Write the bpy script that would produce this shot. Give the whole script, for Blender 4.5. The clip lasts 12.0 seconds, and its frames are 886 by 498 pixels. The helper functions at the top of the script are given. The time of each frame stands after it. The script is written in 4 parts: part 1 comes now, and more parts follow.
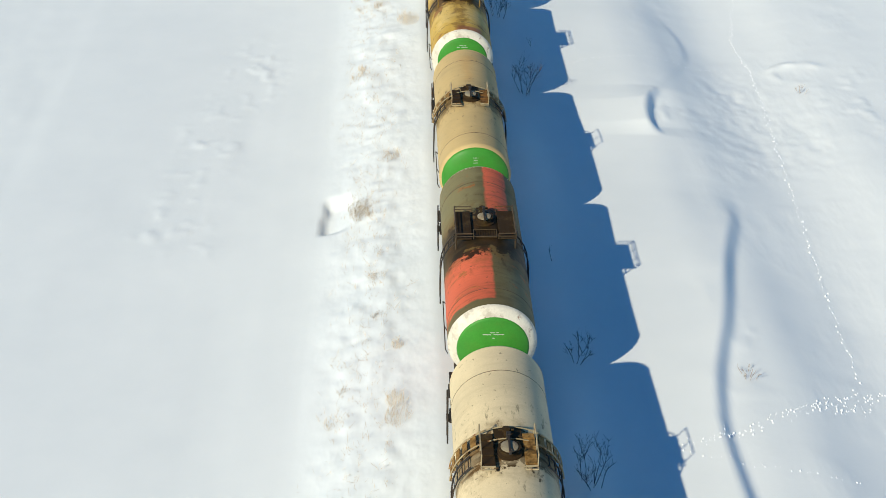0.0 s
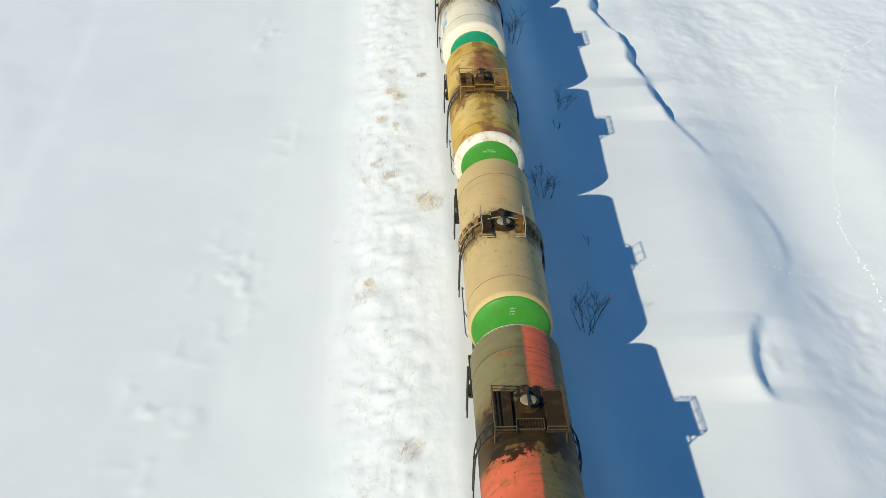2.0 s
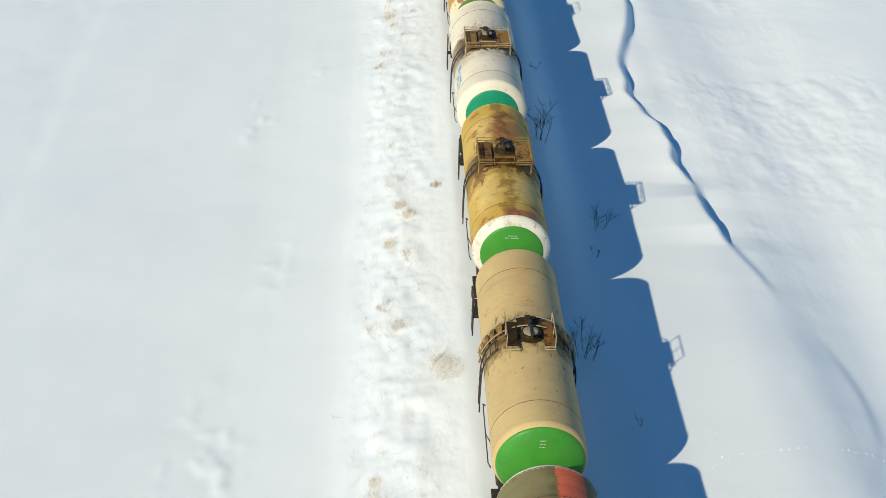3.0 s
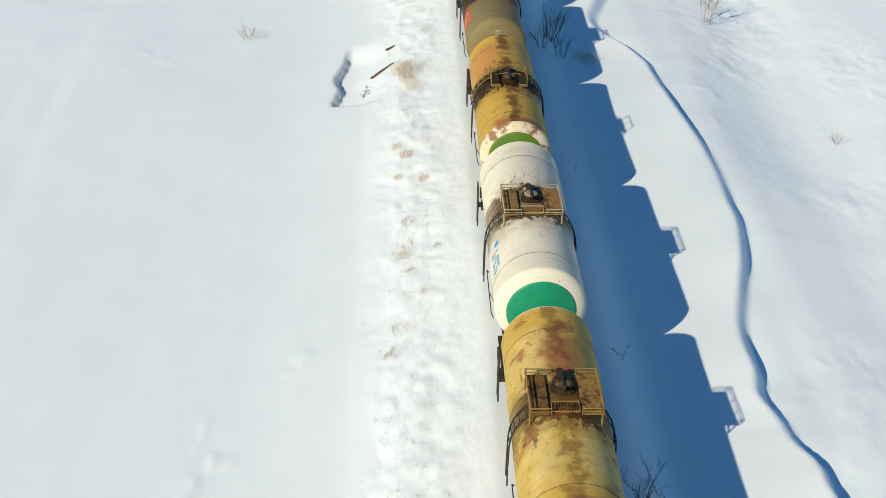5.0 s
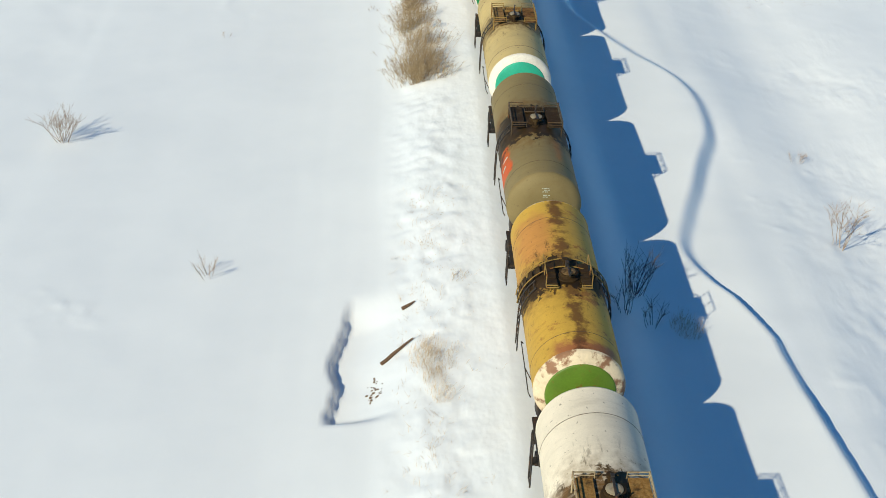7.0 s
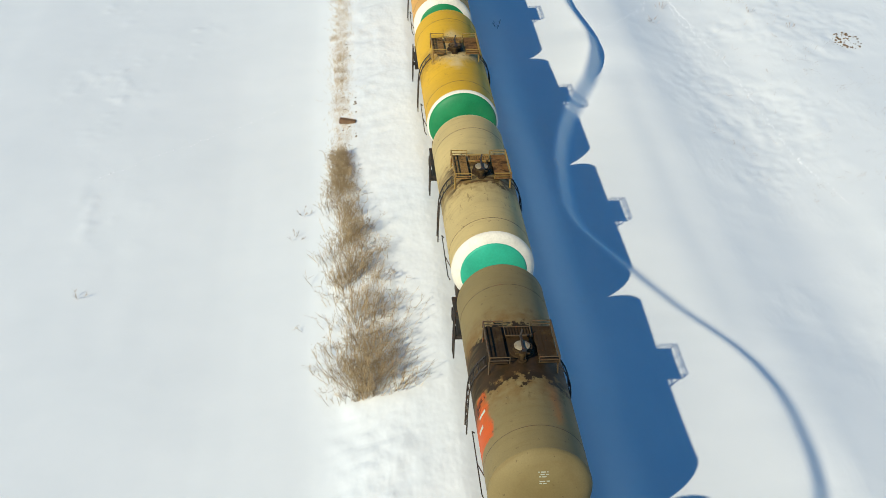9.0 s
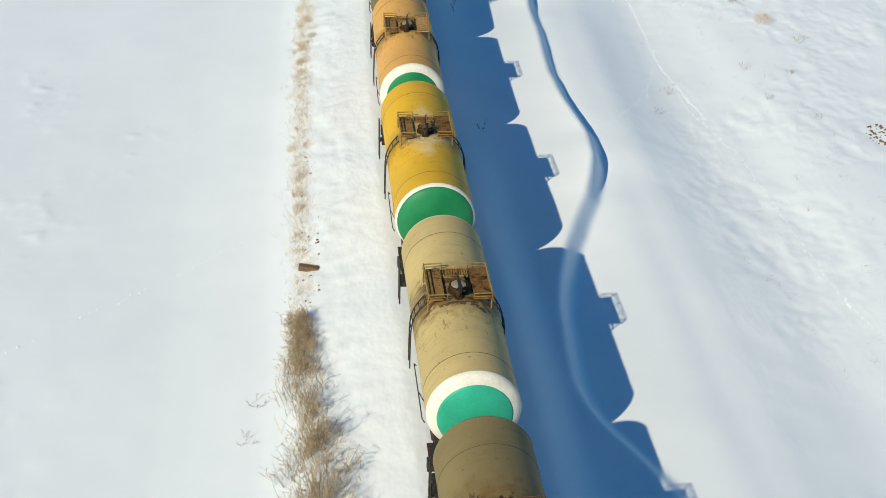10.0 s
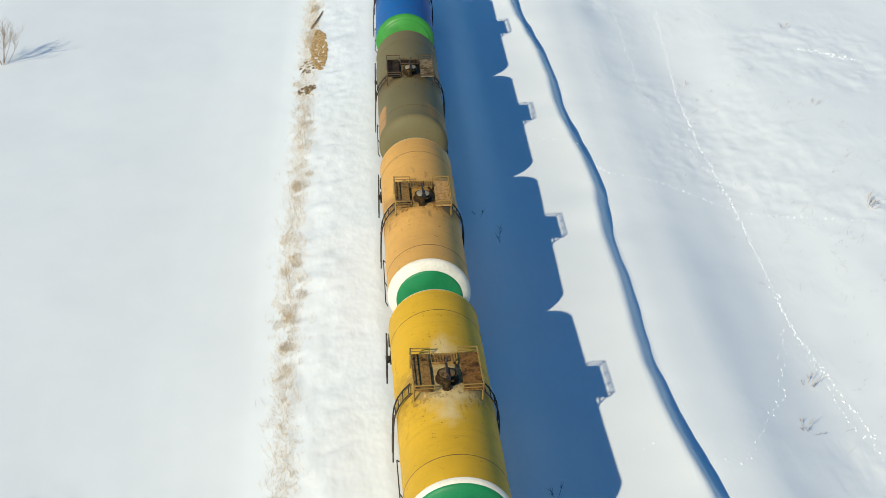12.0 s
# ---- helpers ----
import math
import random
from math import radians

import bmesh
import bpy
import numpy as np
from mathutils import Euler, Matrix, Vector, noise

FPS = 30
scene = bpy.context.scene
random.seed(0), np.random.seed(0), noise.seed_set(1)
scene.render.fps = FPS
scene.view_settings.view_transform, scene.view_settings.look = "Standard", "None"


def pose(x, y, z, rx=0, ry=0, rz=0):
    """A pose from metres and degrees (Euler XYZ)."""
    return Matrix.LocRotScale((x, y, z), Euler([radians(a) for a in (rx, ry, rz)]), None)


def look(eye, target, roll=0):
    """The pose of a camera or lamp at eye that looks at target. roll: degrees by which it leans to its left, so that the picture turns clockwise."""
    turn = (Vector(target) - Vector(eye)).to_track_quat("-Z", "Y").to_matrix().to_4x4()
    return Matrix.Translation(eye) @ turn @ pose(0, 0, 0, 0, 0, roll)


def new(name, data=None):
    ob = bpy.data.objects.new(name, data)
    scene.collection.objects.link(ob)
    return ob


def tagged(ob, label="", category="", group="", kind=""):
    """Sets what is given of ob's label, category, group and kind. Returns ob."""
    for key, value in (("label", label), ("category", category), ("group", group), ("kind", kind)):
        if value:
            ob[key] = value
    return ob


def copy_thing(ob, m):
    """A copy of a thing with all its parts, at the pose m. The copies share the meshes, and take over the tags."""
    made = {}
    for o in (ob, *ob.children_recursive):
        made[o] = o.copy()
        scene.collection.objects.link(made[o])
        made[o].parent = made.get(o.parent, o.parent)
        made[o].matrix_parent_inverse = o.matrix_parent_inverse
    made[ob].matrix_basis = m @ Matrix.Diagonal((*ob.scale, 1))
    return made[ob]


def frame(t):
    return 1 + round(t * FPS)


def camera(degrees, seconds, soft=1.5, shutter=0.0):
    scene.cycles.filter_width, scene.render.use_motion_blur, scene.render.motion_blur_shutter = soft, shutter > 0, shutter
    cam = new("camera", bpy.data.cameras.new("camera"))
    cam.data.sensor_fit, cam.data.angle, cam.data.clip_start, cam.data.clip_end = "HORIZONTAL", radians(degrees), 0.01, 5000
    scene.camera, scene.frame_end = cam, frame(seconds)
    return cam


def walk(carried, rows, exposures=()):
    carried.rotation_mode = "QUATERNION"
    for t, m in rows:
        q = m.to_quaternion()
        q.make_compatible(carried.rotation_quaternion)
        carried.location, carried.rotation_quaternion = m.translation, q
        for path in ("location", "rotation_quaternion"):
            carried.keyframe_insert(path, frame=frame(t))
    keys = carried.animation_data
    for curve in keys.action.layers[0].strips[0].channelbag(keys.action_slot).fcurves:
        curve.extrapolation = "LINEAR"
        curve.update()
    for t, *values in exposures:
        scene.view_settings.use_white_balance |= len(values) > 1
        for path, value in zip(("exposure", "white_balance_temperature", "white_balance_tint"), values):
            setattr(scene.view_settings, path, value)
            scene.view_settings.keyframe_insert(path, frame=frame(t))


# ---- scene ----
cam = camera(36.90, 12.0, soft=0.85)
walk(cam, [
    (0.0, look((-2.772, -28.394, 28.414), (-1.461, 14.314, 2.447), 0.130)),
    (0.5, look((-2.944, -23.645, 28.702), (-1.613, 19.048, 2.712), 0.222)),
    (1.0, look((-3.226, -18.635, 28.765), (-1.804, 24.060, 2.783), 0.411)),
    (1.5, look((-3.444, -13.202, 28.810), (-2.003, 29.487, 2.818), 0.557)),
    (2.0, look((-3.753, -7.451, 28.938), (-2.206, 35.195, 2.882), 0.773)),
    (2.5, look((-4.014, -1.425, 29.037), (-2.418, 41.180, 2.917), 1.073)),
    (3.0, look((-4.333, 4.702, 29.315), (-2.667, 47.212, 3.046), 1.352)),
    (3.2, look((-4.449, 7.142, 29.499), (-2.794, 49.580, 3.114), 1.337)),
    (4.8, look((-4.234, 29.070, 27.847), (-3.282, 72.085, 2.374), 0.325)),
    (5.0, look((-4.452, 31.792, 27.893), (-3.429, 74.793, 2.400), 0.552)),
    (5.5, look((-4.840, 38.427, 28.002), (-3.729, 81.425, 2.508), 0.817)),
    (6.0, look((-5.226, 45.106, 28.138), (-4.063, 88.069, 2.588), 1.105)),
    (6.5, look((-5.638, 51.725, 28.280), (-4.332, 94.644, 2.662), 1.522)),
    (7.0, look((-6.101, 58.360, 28.469), (-4.612, 101.193, 2.719), 1.996)),
    (7.2, look((-6.399, 61.129, 28.618), (-4.725, 103.855, 2.700), 2.421)),
    (8.8, look((-5.945, 84.077, 27.598), (-2.852, 126.929, 2.021), 1.793)),
    (9.0, look((-5.920, 86.675, 27.634), (-2.444, 129.519, 2.094), 1.761)),
    (9.5, look((-5.809, 93.174, 27.827), (-1.387, 135.940, 2.302), 1.670)),
    (10.0, look((-5.537, 99.709, 28.093), (-0.897, 142.427, 2.527), 1.660)),
    (10.5, look((-5.337, 106.348, 28.222), (-0.703, 149.058, 2.642), 1.670)),
    (11.0, look((-5.137, 113.068, 28.305), (-0.533, 155.781, 2.723), 1.616)),
    (11.5, look((-4.902, 119.707, 28.480), (-0.378, 162.418, 2.882), 1.399)),
    (12.0, look((-4.630, 126.460, 28.700), (-0.205, 169.143, 3.038), 1.237)),
])

# ---- light ----
TRAIN_START, TRAIN_SPEED, TRAIN_SLOWING = 0.584, 5.349, -0.01043
SUN_WAY = Vector((6.1, 6.55, -5.6)).normalized()      # the way the sunlight travels
sun_data = bpy.data.lights.new("sun", "SUN")
sun_data.energy, sun_data.angle, sun_data.color = 4.55, radians(0.55), (0.98, 0.91, 0.695)
sun = new("sun", sun_data)
sun.rotation_euler = SUN_WAY.to_track_quat("-Z", "Y").to_euler()
world = bpy.data.worlds.new("winter_sky")
scene.world = world
world.use_nodes = True
wn = world.node_tree.nodes
sky = wn.new("ShaderNodeTexSky")
sky.sky_type, sky.sun_disc = "NISHITA", False
sky.sun_elevation = math.asin(-SUN_WAY.z)
sky.sun_rotation = math.atan2(-SUN_WAY.x, -SUN_WAY.y)
sky.ozone_density, sky.air_density, sky.dust_density = 8.0, 1.0, 0.2
tint = wn.new("ShaderNodeMix")
tint.data_type, tint.blend_type = "RGBA", "MULTIPLY"
tint.inputs[0].default_value, tint.inputs[7].default_value = 1.0, (0.55, 0.97, 1.05, 1)   # a crisp, cyan winter sky
world.node_tree.links.new(sky.outputs[0], tint.inputs[6])
world.node_tree.links.new(tint.outputs[2], wn["Background"].inputs[0])
wn["Background"].inputs[1].default_value = 0.095
scene.view_settings.exposure = 0.0


# ---- node helpers ----
class Nodes:
    """A material's node tree with short calls for the nodes used here."""

    def __init__(self, name, rough=0.6, metal=0.0, spec=0.5):
        self.mat = bpy.data.materials.new(name)
        self.mat.use_nodes = True
        self.nt = self.mat.node_tree
        self.bsdf = self.nt.nodes["Principled BSDF"]
        self.bsdf.inputs["Roughness"].default_value = rough
        self.bsdf.inputs["Metallic"].default_value = metal
        self.bsdf.inputs["Specular IOR Level"].default_value = spec
        tc = self.nt.nodes.new("ShaderNodeTexCoord")
        self.obj = tc.outputs["Object"]

    def put(self, value, socket):
        if isinstance(value, bpy.types.NodeSocket):
            self.nt.links.new(value, socket)
        elif isinstance(value, tuple) and len(value) == 3 and socket.type == "RGBA":
            socket.default_value = (*value, 1)
        else:
            socket.default_value = value

    def math(self, op, a, b=0.0):
        n = self.nt.nodes.new("ShaderNodeMath")
        n.operation = op
        self.put(a, n.inputs[0]), self.put(b, n.inputs[1])
        return n.outputs[0]

    def scaled(self, s, off=(0, 0, 0), vec=None):
        n = self.nt.nodes.new("ShaderNodeMapping")
        self.put(vec or self.obj, n.inputs[0])
        n.inputs["Location"].default_value, n.inputs["Scale"].default_value = off, s
        return n.outputs[0]

    def noise(self, scale, detail=4.0, rough=0.55, vec=None, distort=0.0):
        n = self.nt.nodes.new("ShaderNodeTexNoise")
        self.put(vec or self.obj, n.inputs["Vector"])
        for k, v in (("Scale", scale), ("Detail", detail), ("Roughness", rough), ("Distortion", distort)):
            n.inputs[k].default_value = v
        return n.outputs[0]

    def step(self, v, lo, hi):
        n = self.nt.nodes.new("ShaderNodeMapRange")
        n.interpolation_type = "SMOOTHSTEP"
        self.put(v, n.inputs[0])
        n.inputs[1].default_value, n.inputs[2].default_value = lo, hi
        return n.outputs[0]

    def mix(self, fac, a, b, kind="MIX"):
        n = self.nt.nodes.new("ShaderNodeMix")
        n.data_type, n.blend_type = "RGBA", kind
        self.put(fac, n.inputs[0]), self.put(a, n.inputs[6]), self.put(b, n.inputs[7])
        return n.outputs[2]

    def grey(self, v, lo, hi):
        n = self.nt.nodes.new("ShaderNodeMapRange")
        self.put(v, n.inputs[0])
        n.inputs[1].default_value, n.inputs[2].default_value = 0.3, 0.7
        n.inputs[3].default_value, n.inputs[4].default_value = lo, hi
        return n.outputs[0]

    def axes(self):
        n = self.nt.nodes.new("ShaderNodeSeparateXYZ")
        self.put(self.obj, n.inputs[0])
        return n.outputs

    def colour(self, c):
        self.put(c, self.bsdf.inputs["Base Color"])
        return self

    def rough(self, v):
        self.put(v, self.bsdf.inputs["Roughness"])
        return self

    def bump(self, *layers):
        last = None
        for height, strength, dist in layers:
            b = self.nt.nodes.new("ShaderNodeBump")
            self.put(height, b.inputs["Height"])
            b.inputs["Strength"].default_value, b.inputs["Distance"].default_value = strength, dist
            if last:
                self.put(last, b.inputs["Normal"])
            last = b.outputs[0]
        self.put(last, self.bsdf.inputs["Normal"])
        return self


RUST, OIL, BROWN = (0.2, 0.065, 0.02), (0.022, 0.014, 0.007), (0.16, 0.085, 0.026)


def worn(name, base, seed=0.0, rough=0.5, dirt=0.25, rust=0.0, metal=0.0, rust_scale=3.0):
    """A painted surface with uneven fading, some grime and rust."""
    n = Nodes(name, rough, metal, 0.25)
    off = (seed * 3.1, seed * 1.7, seed)
    big = n.noise(0.9, 4, vec=n.scaled((1, 1, 1), off))
    fine = n.noise(14, 3, vec=n.scaled((1, 1, 1), off))
    c = n.mix(1.0, base, n.grey(big, 0.82, 1.1), "MULTIPLY")
    c = n.mix(n.math("MULTIPLY", n.step(n.noise(2.3, 6, 0.65, n.scaled((1, 1, 1), off)), 0.48, 0.72), dirt), c, BROWN)
    if rust:
        c = n.mix(n.math("MULTIPLY", n.step(n.noise(rust_scale, 7, 0.68, n.scaled((1, 1, 1), (off[2], off[0], 4))), 0.62 - 0.2 * rust, 0.72 - 0.2 * rust), 0.85), c, RUST)
    n.colour(n.mix(1.0, c, n.grey(fine, 0.93, 1.05), "MULTIPLY")).rough(n.grey(big, rough - 0.08, rough + 0.12))
    return n.bump((fine, 0.15, 0.01)).mat


def tank_paint(name, base, seed, oil=0.5, oil_reach=1.3, rust=0.0, streak=0.25, top=0.0, patches=(), rough=0.52, pale=None, spot_colour=BROWN, oil_y=0.0, oil_colour=(0.07, 0.04, 0.014)):
    """Tank paint: faded, streaked down the sides, rusting, with an oily stain round the filling hatch.
    patches: (colour, x from, x to, y from, y to, ragged) painted areas."""
    n = Nodes(name, rough, 0.0, 0.1)
    x, y, z = n.axes()
    off = (seed * 5.3, seed * 2.9, seed * 1.3)
    ragged = n.noise(1.6, 6, 0.6, n.scaled((1, 1, 1), off))
    wob = n.math("SUBTRACT", ragged, 0.5)
    big = n.noise(0.55, 5, 0.6, n.scaled((1, 1, 1), off))
    fine = n.noise(22, 3, 0.6, n.scaled((1, 1, 1), off))
    drip = n.noise(1.0, 5, 0.6, n.scaled((0.6, 5.5, 0.45), off))
    c = n.mix(1.0, base, n.grey(big, 0.86, 1.08), "MULTIPLY")
    for col, x0, x1, y0, y1, rag in patches:
        xw = n.math("ADD", x, n.math("MULTIPLY", wob, rag))
        yw = n.math("ADD", y, n.math("MULTIPLY", wob, rag * 1.6))
        soft = 0.06 + 0.5 * max(0.0, rag - 0.5)
        m = n.math("MULTIPLY", n.math("MULTIPLY", n.step(xw, x0 - soft, x0 + soft), n.math("SUBTRACT", 1.0, n.step(xw, x1 - soft, x1 + soft))),
                   n.math("MULTIPLY", n.step(yw, y0 - soft, y0 + soft), n.math("SUBTRACT", 1.0, n.step(yw, y1 - soft, y1 + soft))))
        c = n.mix(m, c, n.mix(1.0, col, n.grey(big, 0.85, 1.1), "MULTIPLY"))
    c = n.mix(n.math("MULTIPLY", n.step(drip, 0.5, 0.75), streak), c, spot_colour)
    if rust:
        r1 = n.noise(0.95, 8, 0.68, n.scaled((0.9, 1.25, 0.9), (off[1], off[2], off[0])))
        c = n.mix(n.math("MULTIPLY", n.step(r1, 0.6 - 0.14 * rust, 0.68 - 0.14 * rust), 0.8), c, n.mix(n.step(fine, 0.4, 0.6), (0.26, 0.09, 0.03), (0.36, 0.15, 0.045)))
        r2 = n.noise(2.6, 6, 0.7, n.scaled((1, 1, 1), (off[2], off[1], 9)))
        c = n.mix(n.math("MULTIPLY", n.step(r2, 0.62 - 0.1 * rust, 0.7 - 0.1 * rust), 0.45), c, (0.1, 0.05, 0.02))
    if top:                                              # spilt oil along the crown
        run = n.math("ADD", n.math("ABSOLUTE", x), n.math("MULTIPLY", wob, 1.5))
        m = n.math("MULTIPLY", n.math("SUBTRACT", 1.0, n.step(run, 0.1, 0.42)), n.step(n.noise(1.3, 6, 0.65, n.scaled((1, 1, 1), off)), 0.36, 0.5))
        c = n.mix(n.math("MULTIPLY", m, top), c, (0.11, 0.045, 0.018))
    far = n.math("ABSOLUTE", n.math("SUBTRACT", y, oil_y))
    if pale:                                             # paint bleached by wear round the hatch
        rub = n.math("ADD", n.math("MULTIPLY", far, 0.55), n.math("ADD", n.math("ABSOLUTE", x), n.math("MULTIPLY", wob, 1.8)))
        c = n.mix(n.math("MULTIPLY", n.math("SUBTRACT", 1.0, n.step(rub, 0.7, 1.7)), 0.8), c, pale)
    torn = n.math("SUBTRACT", n.noise(2.8, 8, 0.66, n.scaled((1.3, 1, 0.5), off)), 0.5)
    reach = n.math("ADD", n.math("ADD", far, n.math("MULTIPLY", wob, 1.6)), n.math("MULTIPLY", torn, 2.6))
    stain = n.math("SUBTRACT", 1.0, n.step(reach, oil_reach * 0.72, oil_reach * 1.0))
    drips = n.math("ADD", 0.6, n.math("MULTIPLY", n.step(drip, 0.4, 0.62), 0.5))
    crown = n.math("ADD", 0.28 + 0.25 * oil, n.math("MULTIPLY", n.step(z, 3.2, 4.0), 0.6))
    m = n.math("MINIMUM", n.math("MULTIPLY", n.math("MULTIPLY", n.math("MULTIPLY", stain, drips), crown), oil * 1.35), 0.96)
    halo = n.math("SUBTRACT", 1.0, n.step(reach, oil_reach * 0.7, oil_reach * 1.9))
    c = n.mix(n.math("MULTIPLY", n.math("MULTIPLY", halo, n.step(ragged, 0.36, 0.6)), min(1.0, oil * 0.75)), c, BROWN)
    runs = n.noise(2.2, 6, 0.65, n.scaled((2.2, 0.55, 1.0), off))
    near = n.math("SUBTRACT", 1.0, n.step(far, 1.2, 3.2))
    c = n.mix(n.math("MULTIPLY", n.math("MULTIPLY", near, n.step(runs, 0.58, 0.68)), min(1.0, oil * 0.9)), c, (0.06, 0.035, 0.015))
    c = n.mix(m, c, n.mix(n.step(ragged, 0.42, 0.6), oil_colour, (oil_colour[0] * 2, oil_colour[1] * 1.8, oil_colour[2] * 1.6)))
    c = n.mix(n.math("MULTIPLY", n.step(n.noise(7, 4, 0.6, n.scaled((1, 1, 1), off)), 0.655, 0.7), 0.6), c, (0.08, 0.05, 0.03))
    n.colour(n.mix(1.0, c, n.grey(fine, 0.94, 1.05), "MULTIPLY"))
    n.rough(n.math("ADD", n.grey(big, rough - 0.06, rough + 0.14), n.math("MULTIPLY", m, -0.05)))
    return n.bump((ragged, 0.12, 0.03), (fine, 0.12, 0.006)).mat


def snow_material():
    n = Nodes("snow", 0.55, 0.0, 0.3)
    g1, g2 = n.noise(0.35, 4), n.noise(5.0, 6, 0.62)
    g3 = n.noise(38, 3, 0.6)
    c = n.mix(n.grey(g1, 0.0, 1.0), (0.84, 0.865, 0.865), (0.875, 0.895, 0.89))
    c = n.mix(n.math("MULTIPLY", n.step(n.noise(1.7, 6, 0.7), 0.62, 0.8), 0.06), c, (0.66, 0.63, 0.58))
    n.colour(c)
    x, y, z = n.axes()
    bank = n.math("MULTIPLY", n.step(x, -7.5, -4.8), n.math("SUBTRACT", 1.0, n.step(x, -2.6, -1.2)))
    broken = n.math("MULTIPLY", n.noise(1.7, 2, 0.5, n.scaled((1, 0.6, 1))), bank)
    slope = n.math("MULTIPLY", n.step(x, 9.0, 12.0), n.step(n.noise(0.22, 2), 0.42, 0.6))
    ripple = n.math("MULTIPLY", n.noise(1.1, 2, 0.5, n.scaled((1.3, 0.45, 1))), slope)
    n.bump((broken, 0.55, 0.09), (ripple, 0.45, 0.07), (n.noise(0.8, 5, 0.55), 0.07, 0.12), (g2, 0.1, 0.03), (g3, 0.12, 0.006))
    return n.mat


def straw_material(name, a, b):
    n = Nodes(name, 0.75)
    geo = n.nt.nodes.new("ShaderNodeNewGeometry")
    n.colour(n.mix(1.0, n.mix(geo.outputs["Random Per Island"], a, b), n.grey(n.noise(6, 3), 0.8, 1.15), "MULTIPLY"))
    return n.mat


# whiter than the ground snow: the prints' sun-facing slopes put into the colour
def sunlit_prints():
    n = Nodes("sunlit_print_snow", 0.6, 0.0, 0.3)
    n.colour(n.mix(n.noise(9.0, 3), (0.9, 0.91, 0.92), (0.94, 0.94, 0.95)))
    return n.mat


SNOW, SUNLIT_PRINTS = snow_material(), sunlit_prints()
STRAW = straw_material("dry_straw", (0.42, 0.3, 0.17), (0.62, 0.49, 0.32))
REED = straw_material("dry_reed", (0.15, 0.09, 0.035), (0.55, 0.42, 0.25))
# twig colours hold the light: dark in the train's shadow, pale in the sun
TWIG_SHADED = straw_material("shaded_twig", (0.045, 0.03, 0.025), (0.1, 0.07, 0.055))
TWIG_SUNLIT = straw_material("sunlit_twig", (0.22, 0.15, 0.1), (0.4, 0.29, 0.2))
TIMBER = worn("weathered_timber", (0.17, 0.1, 0.06), 2.0, 0.8)
IRON = worn("dark_iron", (0.035, 0.03, 0.027), 3.0, 0.6, 0.3, 0.2)
WHEEL_STEEL = worn("wheel_steel", (0.14, 0.12, 0.11), 4.0, 0.45, 0.4, 0.3, 0.6)
RAIL_STEEL = worn("rail_steel", (0.2, 0.17, 0.15), 5.0, 0.4, 0.3, 0.4, 0.8)
LID = worn("pale_lid", (0.3, 0.25, 0.17), 6.0, 0.6, 0.9, 0.4)


def grimy(name, base, seed, grime):
    """Painted steel under a skin of spilt oil."""
    n = Nodes(name, 0.6, 0.0, 0.12)
    v = n.scaled((1, 1, 1), (seed, seed * 2.0, seed * 0.7))
    a, b = n.noise(2.4, 6, 0.65, v), n.noise(9.0, 5, 0.65, v)
    c = n.mix(n.step(b, 0.35, 0.7), base, (base[0] * 0.6, base[1] * 0.5, base[2] * 0.4))
    c = n.mix(n.math("MULTIPLY", n.step(a, 0.62 - 0.35 * grime, 0.78 - 0.3 * grime), 0.9), c, (0.035, 0.021, 0.01))
    n.colour(n.mix(n.math("MULTIPLY", n.step(b, 0.6, 0.7), 0.25), c, RUST)).rough(n.grey(a, 0.48, 0.75))
    return n.bump((b, 0.3, 0.01)).mat


DECK_OILY = grimy("oily_deck", (0.075, 0.048, 0.018), 7.0, 0.8)
DECK_TAN = grimy("tan_deck", (0.33, 0.19, 0.06), 8.0, 0.38)
DECK_BROWN = grimy("brown_deck", (0.24, 0.12, 0.035), 8.2, 0.48)
DECK_ORANGE = grimy("orange_deck", (0.52, 0.31, 0.12), 8.5, 0.2)
DECK_GREY = grimy("grey_deck", (0.26, 0.2, 0.12), 9.0, 0.4)
LID_DARK = grimy("dark_lid", (0.2, 0.13, 0.06), 6.5, 0.5)
BAR_PALE = worn("pale_bar", (0.42, 0.33, 0.19), 10.0, 0.5, 0.7, 0.4)
BAR_DARK = worn("dark_bar", (0.08, 0.055, 0.03), 11.0, 0.5, 0.5, 0.3)
BAR_YELLOW = worn("yellow_bar", (0.3, 0.185, 0.045), 12.0, 0.5, 0.8, 0.5)
WHITE_RIM = worn("white_rim", (0.78, 0.71, 0.58), 13.0, 0.55, 0.4, 0.12)
WHITE_CLEAN = worn("clean_white_rim", (0.78, 0.72, 0.6), 13.5, 0.55, 0.12)
WHITE_RUSTY = worn("rusty_white_rim", (0.74, 0.6, 0.4), 14.0, 0.55, 0.3, 0.62, 0.0, 1.25)
GREEN = worn("green_paint", (0.05, 0.26, 0.03), 15.0, 0.45, 0.12)
GREEN_DARK = worn("deep_green_paint", (0.015, 0.21, 0.075), 16.0, 0.45, 0.06)
GREEN_OLIVE = worn("olive_green_paint", (0.11, 0.2, 0.02), 17.0, 0.5, 0.25, 0.2)
TEAL = worn("teal_paint", (0.03, 0.38, 0.24), 18.0, 0.45, 0.05)
GREEN_BRIGHT = worn("bright_green_paint", (0.05, 0.27, 0.045), 19.0, 0.45, 0.05)
TEAL_DEEP = worn("sea_green_paint", (0.012, 0.26, 0.13), 20.0, 0.45, 0.05)
MARK_WHITE = worn("white_marking", (0.5, 0.55, 0.45), 21.0, 0.5, 0.15)
MARK_BLUE = worn("blue_marking", (0.06, 0.32, 0.6), 22.0, 0.5, 0.1)
